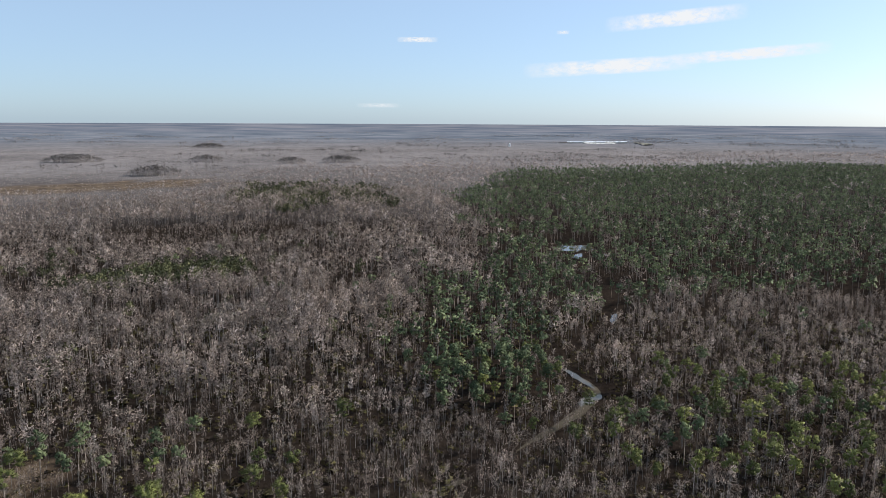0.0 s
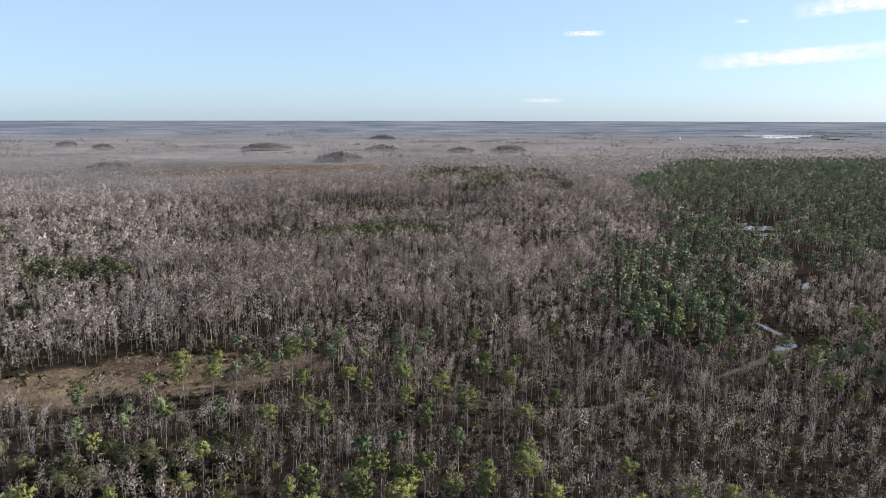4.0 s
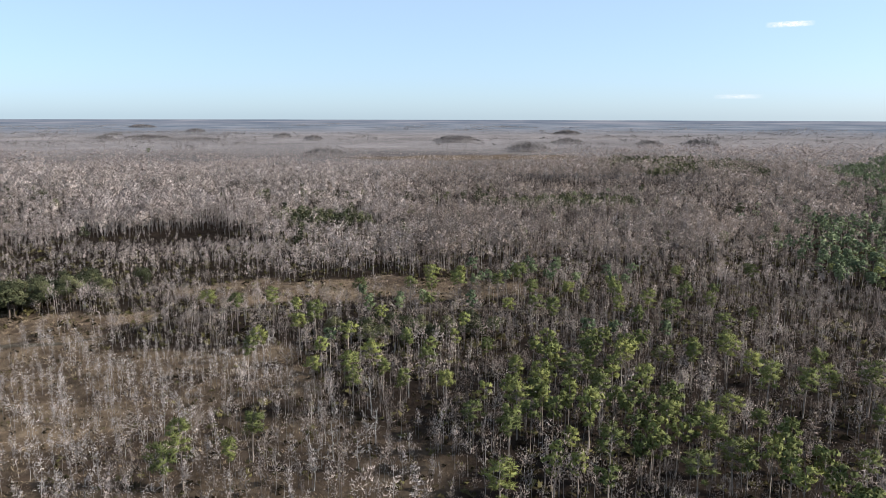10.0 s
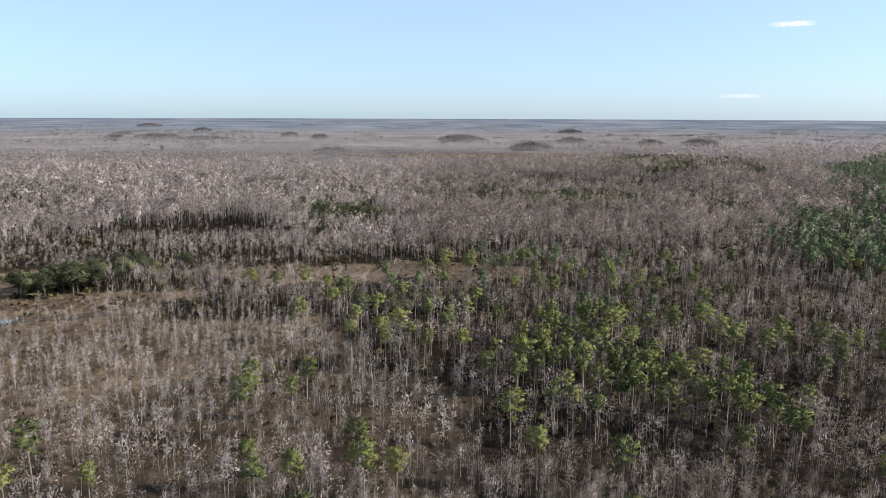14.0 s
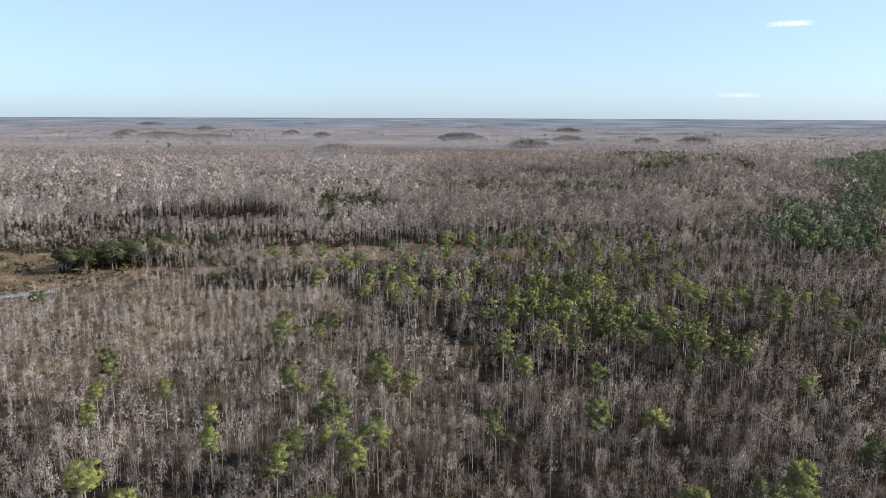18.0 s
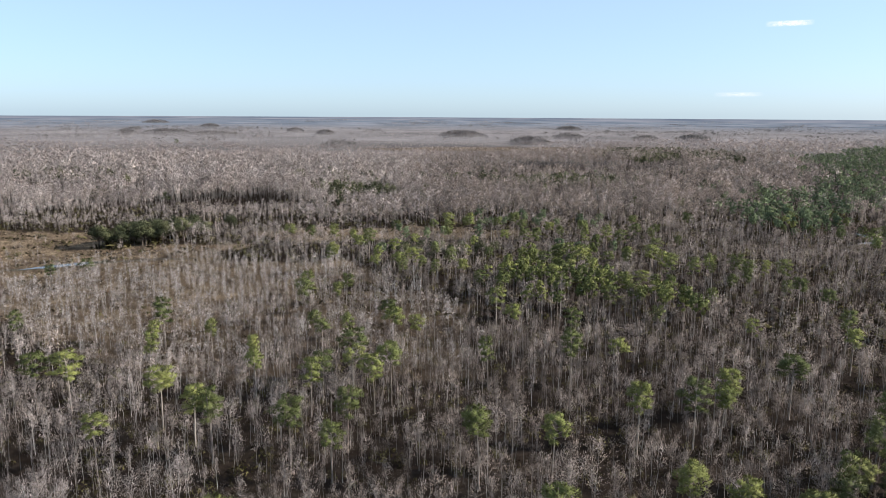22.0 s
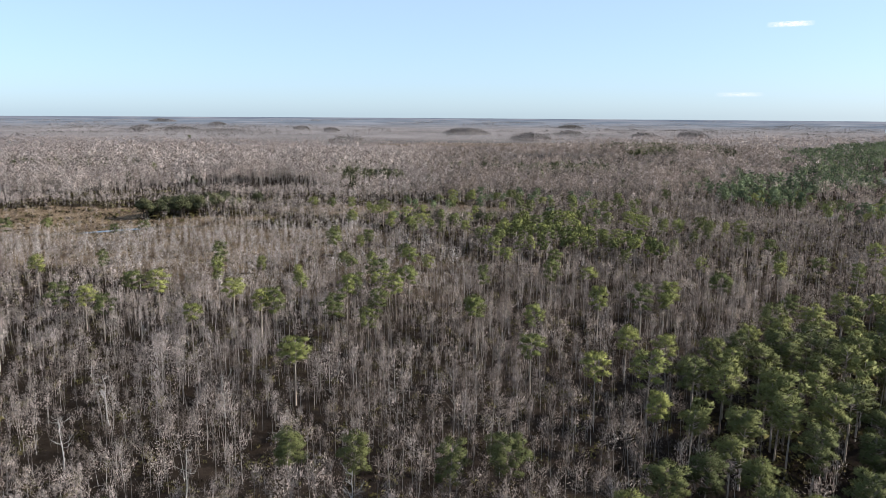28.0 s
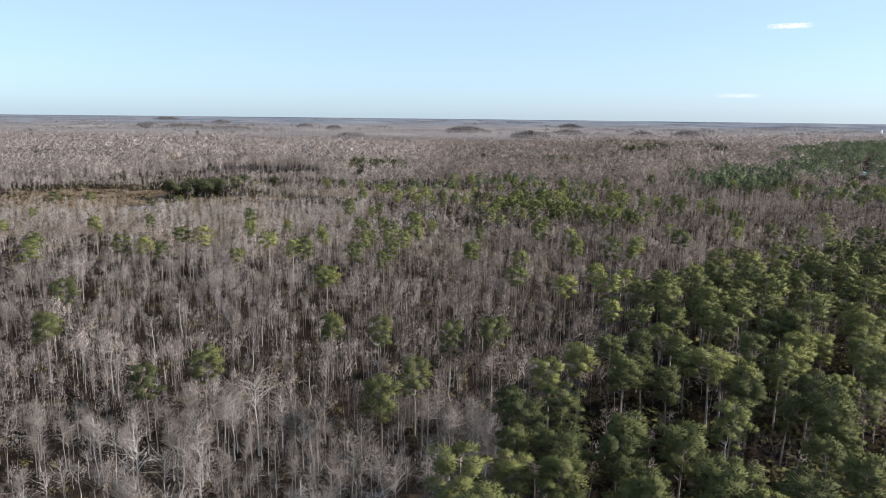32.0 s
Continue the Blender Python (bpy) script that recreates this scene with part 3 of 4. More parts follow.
def make_ground():
    angles = np.radians(np.arange(0, 360, 1.5))
    radii = np.concatenate([np.linspace(0, 620, 156)[1:], 620 * (4735 / 620) ** (np.arange(1, 61) / 60)])
    ox, oy = 30.0, 230.0
    x = np.concatenate([[ox], (ox + radii[:, None] * np.sin(angles)).ravel()])
    y = np.concatenate([[oy], (oy + radii[:, None] * np.cos(angles)).ravel()])
    r = np.hypot(x - ox, y - oy)
    gap = road_gap(x, y)
    z = np.where(gap < 9, 0.25 * waves(x, y, 17, 3) * np.clip((gap - 3) / 6, 0, 1), height_of(x, y))
    z += np.clip((r - 1700) / 500, 0, 1) * (2.0 + 2.2 * waves(x, y, 90, 8) + 1.8 * np.clip(waves(x, y, 420, 9), 0, 2))
    n, k = len(angles), len(radii)
    f = []
    i = np.arange(n)
    f.append(np.stack([np.zeros(n, int), 1 + (i + 1) % n, 1 + i], 1))
    for j in range(k - 1):
        a, b = 1 + j * n + i, 1 + j * n + (i + 1) % n
        c, d = b + n, a + n
        f += [np.stack([a, b, c], 1), np.stack([a, c, d], 1)]
    s = Soup()
    s.tris(np.stack([x, y, z], 1), np.concatenate(f), 0)
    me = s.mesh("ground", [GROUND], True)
    # no straw under the near pines and in the glade: shade painted as darker floor
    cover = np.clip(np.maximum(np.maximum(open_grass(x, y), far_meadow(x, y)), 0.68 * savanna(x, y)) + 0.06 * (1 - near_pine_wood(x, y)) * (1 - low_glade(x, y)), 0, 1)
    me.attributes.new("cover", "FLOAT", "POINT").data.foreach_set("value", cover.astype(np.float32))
    # painted by distance: lighter gaps, haze, then blue haze; little under the pine belt
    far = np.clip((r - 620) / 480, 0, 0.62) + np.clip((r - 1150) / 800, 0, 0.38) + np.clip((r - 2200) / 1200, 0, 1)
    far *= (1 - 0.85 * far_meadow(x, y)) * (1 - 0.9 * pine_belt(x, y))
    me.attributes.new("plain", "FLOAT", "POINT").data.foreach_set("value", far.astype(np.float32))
    return tagged(new("ground", me), "swamp floor of brown litter, dry grass and pale plain with painted far haze", "ground", kind="structure")


ground = make_ground()


def ribbon(name, line, half, z, mat, label, category, rag=0.25, taper=0):
    """A strip along a line with uneven edges."""
    pts = []
    for (ax, ay), (bx, by) in zip(line, line[1:]):
        n = max(2, int(math.hypot(bx - ax, by - ay) / 3))
        pts += [(ax + (bx - ax) * k / n, ay + (by - ay) * k / n) for k in range(n)]
    p = np.array(pts + [line[-1]], float)
    for _ in range(6):
        p[1:-1] = 0.25 * p[:-2] + 0.5 * p[1:-1] + 0.25 * p[2:]
    w = np.gradient(p, axis=0)
    w /= np.linalg.norm(w, axis=1)[:, None]
    nrm = np.stack([-w[:, 1], w[:, 0]], 1)
    wide = half * (1 + rag * waves(p[:, 0], p[:, 1], 14, 21))
    wide2 = half * (1 + rag * waves(p[:, 0], p[:, 1], 11, 22))
    thin = np.minimum(1, 0.12 + np.minimum(np.arange(len(p)), np.arange(len(p))[::-1]) / max(1, taper))
    wide, wide2 = wide * thin, wide2 * thin
    rows = [p + nrm * wide[:, None], p + nrm * wide[:, None] * 0.4, p - nrm * wide2[:, None] * 0.4, p - nrm * wide2[:, None]]
    zs = [z - 0.12, z, z, z - 0.12]
    v = np.concatenate([np.concatenate([r, np.full((len(p), 1), h)], 1) for r, h in zip(rows, zs)])
    f, n = [], len(p)
    for b in range(3):
        for i in range(n - 1):
            a, c = b * n + i, (b + 1) * n + i
            f += [(a, c, c + 1), (a, c + 1, a + 1)]
    s = Soup()
    s.tris(v, f, 0)
    return tagged(new(name, s.mesh(name, [mat], True)), label, category, kind="structure")


FADED, OLD_TRACK = track_material("faded_track", 0.42), track_material("overgrown_track", 0.33)
ribbon("road", ROAD[:7], 1.5, 0.16, FADED, "narrow grey marl track through the wet clearing", "dirt road")
ribbon("road", ROAD[6:16], 0.9, 0.14, OLD_TRACK, "overgrown brown stretch of the track between the trees", "dirt road")
ribbon("road", ROAD[16:23], 1.8, 0.16, FADED, "narrow faded marl track bending between the trees", "dirt road", 0.35, 9)


def pool(cx, cy, rx, ry, turn, z=0.2):
    n = 40
    a = np.arange(n) * 2 * np.pi / n
    rr = 1 + 0.22 * np.sin(2 * a + cx) + 0.13 * np.sin(5 * a + cy) + 0.08 * np.sin(9 * a)
    u, v = np.cos(a) * rx * rr, np.sin(a) * ry * rr
    c, s = math.cos(radians(turn)), math.sin(radians(turn))
    pts = np.concatenate([[[cx, cy, z]], np.stack([cx + u * c - v * s, cy + u * s + v * c, np.full(n, z)], 1)])
    k = np.arange(n)
    so = Soup()
    so.tris(pts, np.stack([np.zeros(n, int), 1 + k, 1 + (k + 1) % n], 1), 0)
    return tagged(new("water", so.mesh("water", [WATER])), "shallow still water lying over the track, mirroring the sky", "water", kind="structure")


for spec in ((-141.5, 339.5, 14, 3.0, 38), (207, 414, 1.5, 9, -4), (198, 396, 6, 2.4, 30), (270, 468, 1.6, 8, -40), (368, 625, 14, 12, 40), (352, 600, 3.0, 9, -40)):
    pool(*spec)


# ---------------------------------------------------------------- things: trees near the flight
def part(name, soup, mats, parent, label="", soft=False):
    ob = new(name, soup.mesh(name, mats, False, soft))
    ob.parent = parent
    return tagged(ob, label) if label else ob


def tree_thing(name, wood, crown, wood_mat, crown_mat, label, category, group, names=("trunk", "crown")):
    top = new(name)
    top.empty_display_size = 0.5
    tagged(top, label, category, group)
    part(names[0], wood, [wood_mat], top, "", True)
    part(names[1], crown, [crown_mat], top, "", True)
    return top


def stand(kinds, spots, rnd, lo=0.9, hi=1.1):
    """One tree for each spot (x, y, height): the first use of a kind moves it, the rest are copies."""
    fresh = [True] * len(kinds)
    for n, (x, y, h, *more) in enumerate(spots):
        k = int(rnd.integers(0, len(kinds)))
        s = h / 10.0
        m = Matrix.LocRotScale((x, y, float(height_of(np.array([x]), np.array([y]))[0]) - 0.1), Euler((0, 0, rnd.uniform(0, 6.28))), None)
        w = rnd.uniform(lo, hi) * (more[0] if more else 1.0)
        if fresh[k]:
            kinds[k].matrix_basis = m
            ob, fresh[k] = kinds[k], False
        else:
            ob = copy_thing(kinds[k], m)
        ob.scale = (s * w, s * w, s)
    for k, left in enumerate(fresh):
        if left:
            for o in (*kinds[k].children, kinds[k]):
                bpy.data.objects.remove(o)


rnd = np.random.default_rng(11)
spots = np.array(PINE_SPOTS, float)


def jitter_grid(x0, x1, y0, y1, step, rnd):
    gx, gy = np.meshgrid(np.arange(x0, x1, step), np.arange(y0, y1, step))
    return (gx + rnd.uniform(-0.5, 0.5, gx.shape) * step).ravel(), (gy + rnd.uniform(-0.5, 0.5, gy.shape) * step).ravel()


def seen_from_path(x, y):
    """The wedge of land that the flight looks over."""
    a = np.degrees(np.arctan2(x - 5, y + 40))
    return (a > -37) & (a < 60) & (y > 36)


def pine_spots(x, y, thick, rnd, room=4.2):
    keep = rnd.uniform(0, 1, len(x)) < thick * (1 - wet_opening(x, y)) * (road_gap(x, y) > 3)
    x, y = x[keep], y[keep]
    d = np.min(np.hypot(x[:, None] - spots[:, 0], y[:, None] - spots[:, 1]), axis=1) if len(x) else np.zeros(0)
    return x[d > room], y[d > room]


big_pines = [tree_thing("pine_tree", *pine_kind(60 + k, 26, 260, 0.18), PINE_BARK, DEEP_NEEDLE, "slender slash pine with a bare trunk and full rounded green crown", "pine tree", "pines over the swamp") for k in range(8)]
pines = [tree_thing("pine_tree", *pine_kind(40 + k, 20, 110, 0.28), PINE_BARK, NEEDLE, "slender slash pine with a bare trunk and uneven yellow-green crown", "pine tree", "pines over the swamp") for k in range(8)]
green_pines = [tree_thing("pine_tree", *pine_kind(80 + k, 20, 110, 0.28), PINE_BARK, DEEP_NEEDLE, "slender slash pine with a bare trunk and full rounded green crown", "pine tree", "pines over the swamp") for k in range(8)]
slim_pines = [tree_thing("pine_tree", *pine_kind(50 + k, 15, 56, 0.42, 5), PINE_BARK, NEEDLE, "slender slash pine with a bare trunk and uneven yellow-green crown", "pine tree", "pines over the swamp") for k in range(8)]
x, y = jitter_grid(0, 130, 55, 190, 5.4, rnd)
fx, fy = pine_spots(x, y, 0.62 * near_pine_wood(x, y) * (np.abs(x) < 0.66 * y), rnd, 4.6)
extra = [(a, b) for a, b in zip(fx, fy) if math.hypot(a - 31, b - 82) > 11][:80]
single = PINE_SPOTS + extra
stand(big_pines, [(x, y, 12.8 * rnd.uniform(0.85, 1.1), 1.2 if x > -5 else 1.0) for x, y in single if y < 125], rnd, 0.92, 1.3)
in_wood = {p: float(near_pine_wood(np.array([float(p[0])]), np.array([float(p[1])]))[0]) > 0.3 for p in single}
stand(green_pines, [(x, y, 12.8 * rnd.uniform(0.85, 1.1)) for x, y in single if 125 <= y < 215 and in_wood[x, y]], rnd, 1.05, 1.45)
stand(pines, [(x, y, 12.8 * rnd.uniform(0.85, 1.1)) for x, y in single if 125 <= y < 215 and not in_wood[x, y]], rnd, 1.05, 1.45)
stand(slim_pines, [(x, y, 12.8 * rnd.uniform(0.8, 1.1)) for x, y in single if y >= 215] + [(-443, 1267, 15, 1.2)], rnd, 1.0, 1.4)
spots = np.array(PINE_SPOTS + extra, float)


def cypress_cover(x, y):
    """How thick the bare cypress stand (0 to 1), and their height."""
    tall = np.clip((y - 438 + 6 * waves(x, y, 40, 31)) / 16, 0, 1)
    high = 7.6 + 3.8 * tall + 0.9 * waves(x, y, 33, 32) * (1 + 0.8 * tall) + 0.5 * waves(x, y, 13, 37)
    sav = savanna(x, y)
    high = high - 1.4 * sav * np.clip((y - 300) / 30, 0, 1)
    thick = 0.95 + 0 * x
    thick *= 1 - 0.08 * sav * (0.3 + np.clip(waves(x, y, 30, 36) + 0.6, 0, 1))
    thick *= (1 - 0.95 * open_grass(x, y)) * (1 - 0.8 * far_meadow(x, y)) * (1 - 0.55 * patch(x, y, -150, 322, 62, 16, 12))
    thick *= 1 - 0.96 * low_glade(x, y)
    thick *= 1 - 0.7 * near_pine_wood(x, y)
    thick *= 1 - 0.9 * np.maximum(pine_belt(x, y), 0.8 * patch(x, y, 222, 505, 34, 62, -28))
    thick *= 1 - np.where((x < -90) | (y > 480), 0.9, 0.45) * hammock(x, y)
    thick *= 1 - 0.6 * np.clip(waves(x, y, 23, 33) - 0.35, 0, 1)
    thick *= np.clip((road_gap(x, y) - np.where(x > 235, 0.4, np.where(x > 180, 1.6, np.where(x < -95, 1.8, 0.3)))) / 1.5, 0, 1)
    thick *= 1 - 0.97 * wet_opening(x, y)
    plain = plain_of(x, y)
    high = high * (1 - plain) + (4.2 + 0.8 * waves(x, y, 50, 34)) * plain
    lower = np.maximum(patch(x, y, -130, 455, 85, 50, 10), patch(x, y, 165, 790, 110, 75, 0))
    upper = np.maximum(patch(x, y, -140, 585, 75, 26, 25), np.maximum(patch(x, y, 165, 888, 75, 26, 10), patch(x, y, -310, 810, 85, 50, 5)))
    high = high * (1 - 0.42 * lower * (1 - upper)) + 4.5 * upper
    high = high * (1 + (0.20 * waves(x, y, 27, 38) + 0.12 * waves(x, y, 12, 39)) * (1 - sav))
    step = np.tanh(3.0 * waves(x, y, 85, 91)) * tall * (1 - 0.7 * plain)
    high, thick = high + 1.9 * step, thick * (1 - 0.22 * np.clip(-step, 0, 1))
    thick *= 1 - 0.8 * np.clip(waves(x, y, 21, 40) - 0.45, 0, 1) * (1 - plain)
    return thick, np.clip(high, 2.5, 19)


# cypresses close under the flight, one by one
cypress_things = [tree_thing("cypress_tree", *cypress_kind(70 + k, 22, 760, 0.034, 5, 1.6, 0.16, (0.36, 0.56), (0.22, 0.65)), BARK, TWIG, "leafless pond cypress with pale trunk and grey twigs", "cypress tree", "bare cypresses", ("trunk", "crown")) for k in range(8)]
NEAR_X, NEAR_Y = (-52, 14), (54, 122)
x, y = jitter_grid(*NEAR_X, *NEAR_Y, 2.5, rnd)
thick, high = cypress_cover(x, y)
keep = (rnd.uniform(0, 1, len(x)) < thick) & (np.abs(x) < 0.6 * y + 4)
near = list(zip(x[keep], y[keep], high[keep] * rnd.uniform(0.6, 1.25, keep.sum())))
near.sort(key=lambda p: p[1])
near, rest = near[:300], near[300:]
stand(cypress_things, near, rnd)


# ---------------------------------------------------------------- stuff: the woods
def woods(name, kinds, mats, x, y, h, wide, label, category, rnd, lift=None):
    s = Soup()
    z = height_of(x, y) - 0.08 + (0 if lift is None else lift)
    pick = rnd.integers(0, len(kinds), len(x))
    for k, kind in enumerate(kinds):
        on = pick == k
        s.scatter(kind, np.stack([x[on], y[on], z[on]], 1), wide[on], h[on], rnd)
    return tagged(new(name, s.mesh(name, mats, False, True)), label, category, kind="stuff")


def dense(x0, x1, y0, y1, step, lo, hi, rnd):
    """Jittered spots whose distance from the flight's line lies between lo and hi."""
    x, y = jitter_grid(x0, x1, y0, y1, step, rnd)
    d = np.hypot(x - 12, y - 80)
    keep = seen_from_path(x, y) & (d >= lo) & (d < hi)
    return x[keep], y[keep]


def split_stand(name, kinds, x, y, h, wide, label, category, rnd):
    """Slim pale trees over the wet savanna, ones with sunlight put into the twig colour towards the west, grey-brown
    ones elsewhere.
    """
    draw = rnd.uniform(0, 1, len(x))
    slim = draw < 0.92 * savanna(x, y)
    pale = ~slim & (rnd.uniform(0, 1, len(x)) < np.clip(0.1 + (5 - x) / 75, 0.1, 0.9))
    for on, which, mat, words in ((~slim & ~pale, kinds, TWIG, label), (pale, kinds, SUNLIT_TWIG, "leafless cypresses with sunlight put into the twig colour"), (slim, slim_kinds, PALE_TWIG, "slim pale leafless dwarf cypresses over a wet savanna")):
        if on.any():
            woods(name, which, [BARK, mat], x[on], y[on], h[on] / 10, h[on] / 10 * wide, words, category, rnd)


def grown(x, y, rnd):
    thick, high = cypress_cover(x, y)
    keep = rnd.uniform(0, 1, len(x)) < thick
    return x[keep], y[keep], high[keep] * rnd.uniform(0.55, 1.2, keep.sum())


near_kinds = [joined(*cypress_kind(100 + k, 11, 185, 0.072, 2, 1.6, 0.05, (0.36, 0.54), (0.25, 0.8))) for k in range(10)]
fine_kinds = [joined(*cypress_kind(110 + k, 8, 76, 0.15, 2, 1.4, 0.05, (0.34, 0.52), (0.35, 0.85))) for k in range(10)]
mid_kinds = [joined(*cypress_kind(120 + k, 7, 54, 0.27, 2, 1.4, 0.05, (0.34, 0.52), (0.45, 1.0))) for k in range(10)]
far_kinds = [joined(*cypress_kind(140 + k, 4, 30, 0.36, 2, 1.45, 0.08, (0.34, 0.52), (0.6, 1.4))) for k in range(10)]
slim_kinds = [joined(*cypress_kind(150 + k, 8, 84, 0.165, 2, 0.85, 0.045, (0.22, 0.42), (0.35, 0.8))) for k in range(9)]
x, y = dense(-160, 150, 36, 290, 2.5, 0, 165, rnd)
x, y, h = grown(x, y, rnd)
clear = ~((x > NEAR_X[0]) & (x < NEAR_X[1]) & (y > NEAR_Y[0]) & (y < near[-1][1]) & (np.abs(x) < 0.6 * y + 4))
x, y, h = x[clear], y[clear], h[clear]
split_stand("cypress_stand", near_kinds, x, y, h, 1.0, "close stand of leafless pale-stemmed pond cypresses", "bare trees", rnd)
x, y = dense(-300, 330, 36, 430, 2.85, 165, 345, rnd)
x, y, h = grown(x, y, rnd)
split_stand("cypress_woods", fine_kinds, x, y, h, 1.0, "leafless grey cypress woods", "bare woods", rnd)
x, y = dense(-430, 620, 140, 690, 3.15, 345, 530, rnd)
x, y, h = grown(x, y, rnd)
split_stand("cypress_woods", mid_kinds, x, y, h, 1.05, "leafless grey cypress woods", "bare woods", rnd)
x, y = dense(-850, 1300, 280, 1200, 4.4, 530, 1050, rnd)
x, y, h = grown(x, y, rnd)
split_stand("far_cypress_woods", far_kinds, x, y, h, 1.1, "distant leafless grey cypress woods", "bare woods", rnd)
tiny_kinds = [joined(*cypress_kind(160 + k, 1, 9, 0.6, 2, 1.5, 0.2, (0.2, 0.4), (1.0, 1.8))) for k in range(6)]
x, y = dense(-1500, 2400, 600, 2300, 7.0, 1050, 1480, rnd)
x2, y2 = dense(-1500, 2400, 600, 2400, 12.5, 1480, 2350, rnd)
x, y, h = grown(np.r_[x, x2], np.r_[y, y2], rnd)
woods("dwarf_cypress_plain", tiny_kinds, [BARK, HAZY_TWIG], x, y, h / 10, h / 10 * np.where(np.hypot(x, y) > 1560, 2.1, 1.6), "far open plain of dwarf leafless cypress", "bare woods", rnd, 0.5)

# pines beyond the single ones
pine_mid = [joined(*pine_kind(200 + k, 6, 7, 0.92, 3)) for k in range(9)]
pine_near = [joined(*pine_kind(220 + k, 10, 26, 0.55, 3)) for k in range(8)]
x, y = dense(-120, 330, 132, 440, 5.0, 0, 400, rnd)
mid_cluster = np.maximum(patch(x, y, 38, 296, 20, 32, -8), patch(x, y, 65, 268, 9, 16, 0))
thick = np.maximum(0.55 * near_pine_wood(x, y), 0.95 * mid_cluster) + 0.4 * pine_belt(x, y) + 0.3 * patch(x, y, 235, 345, 65, 45) + 0.5 * patch(x, y, 174, 425, 27, 48, -12) + 0.2 * patch(x, y, 48, 402, 48, 18, 0) + 0.09 * patch(x, y, 20, 355, 70, 40, 0)
x, y = pine_spots(x, y, thick, rnd)
h = rnd.uniform(9.5, 13.0, len(x))
# the farther pines get the needle colour with haze in it
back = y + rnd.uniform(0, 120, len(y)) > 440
deep = (near_pine_wood(x, y) > 0.3) & ~back
for on, mat in ((~back & ~deep, NEEDLE), (deep, DEEP_NEEDLE), (back, HAZY_NEEDLE)):
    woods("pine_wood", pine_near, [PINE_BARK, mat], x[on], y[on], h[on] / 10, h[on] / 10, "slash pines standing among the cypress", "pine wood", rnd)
x, y = dense(100, 1800, 300, 1450, 6.4, 400, 1750, rnd)
x, y = pine_spots(x, y, 0.95 * pine_belt(x, y) * np.clip(0.85 + 0.6 * waves(x, y, 60, 61), 0.15, 1) + 0.8 * patch(x, y, 222, 505, 34, 62, -28) + 0.012 * (y < 700), rnd)
h = rnd.uniform(9.0, 13.5, len(x))
woods("far_pine_wood", pine_mid, [PINE_BARK, HAZY_NEEDLE], x, y, h / 10, h / 10 * 1.1, "distant green pine wood", "pine wood", rnd)

# hammocks
hard_mid = [joined(*hardwood_kind(240 + k, 7, 14, 0.8, 3)) for k in range(5)]
x, y = dense(-500, 620, 180, 1200, 5.0, 0, 1200, rnd)
keep = rnd.uniform(0, 1, len(x)) < np.clip(0.006 * (y > 450) * (y < 740) + 0.12 * olive_wood(x, y) * np.where(x > 150, 3.0, 1.0) + hammock(x, y) * (y > 480) * 0.95, 0, 1)
h = rnd.uniform(7.0, 10.0, keep.sum()) + 3.2 * (y[keep] > 480)
woods("hammock_wood", hard_mid, [DARK_BARK, LEAF], x[keep], y[keep], h / 10, h / 10, "dark evergreen hammock woods", "hardwood trees", rnd)
hardwoods = [tree_thing("hardwood_tree", *hardwood_kind(260 + k, 11, 100, 0.36), DARK_BARK, LEAF, "dense dark evergreen hammock tree", "evergreen tree", "hammock trees") for k in range(4)]
x, y = jitter_grid(-160, 40, 335, 420, 4.2, rnd)
keep = rnd.uniform(0, 1, len(x)) < hammock(x, y) * np.where(x < -90, 0.85, 0.5)
stand(hardwoods, list(zip(x[keep], y[keep], rnd.uniform(5.0, 9.5, keep.sum()) + 2.8 * (x[keep] < -90))), rnd, 0.95, 1.4)
palms = [tree_thing("cabbage_palm", *palm_kind(280 + k), DARK_BARK, LEAF, "cabbage palm with a round head of dark fans", "palm tree", "palms in the hammock") for k in range(3)]
x, y = jitter_grid(-150, -100, 365, 418, 5.0, rnd)
keep = hammock(x, y) > 0.4
stand(palms, [(a, b, rnd.uniform(6, 9.5)) for a, b in zip(x[keep], y[keep])], rnd)

# dead white snags
def snag_kind(seed):
    """A dead, bleached cypress: a pale bole, a broken top and a few crooked arms."""
    r = np.random.default_rng(seed)
    wood, arms = Soup(), Soup()
    k = 6
    h = np.linspace(0, 1, k)
    line = np.stack([np.cumsum(r.normal(0, 0.16, k)) * (h > 0), np.cumsum(r.normal(0, 0.16, k)) * (h > 0), h * 9.6], 1)
    tube(wood, line, 0.13 * (1 - 0.75 * h) + 0.05 * (h == 0), 6, 0)
    for i in range(11):
        z = r.uniform(0.35, 0.97)
        p = np.array([np.interp(z, h, line[:, 0]), np.interp(z, h, line[:, 1]), z * 9.6])
        a, reach = r.uniform(0, 2 * np.pi), r.uniform(0.8, 2.4)
        q = p + np.array([math.cos(a) * reach * 0.6, math.sin(a) * reach * 0.6, r.uniform(-0.1, 0.5) * reach])
        e = q + np.array([math.cos(a + 0.5) * reach * 0.4, math.sin(a + 0.5) * reach * 0.4, r.uniform(0.2, 0.6) * reach])
        tube(arms, [p, q, e], [0.05, 0.035, 0.012], 4, 0)
        n = 9
        s0 = q + (e - q) * r.uniform(0, 1, (n, 1))
        spikes(arms, s0, s0 + r.normal(0, 0.45, (n, 3)) + np.array([0, 0, 0.2]), np.full(n, 0.04), 0, r)
    return wood, arms


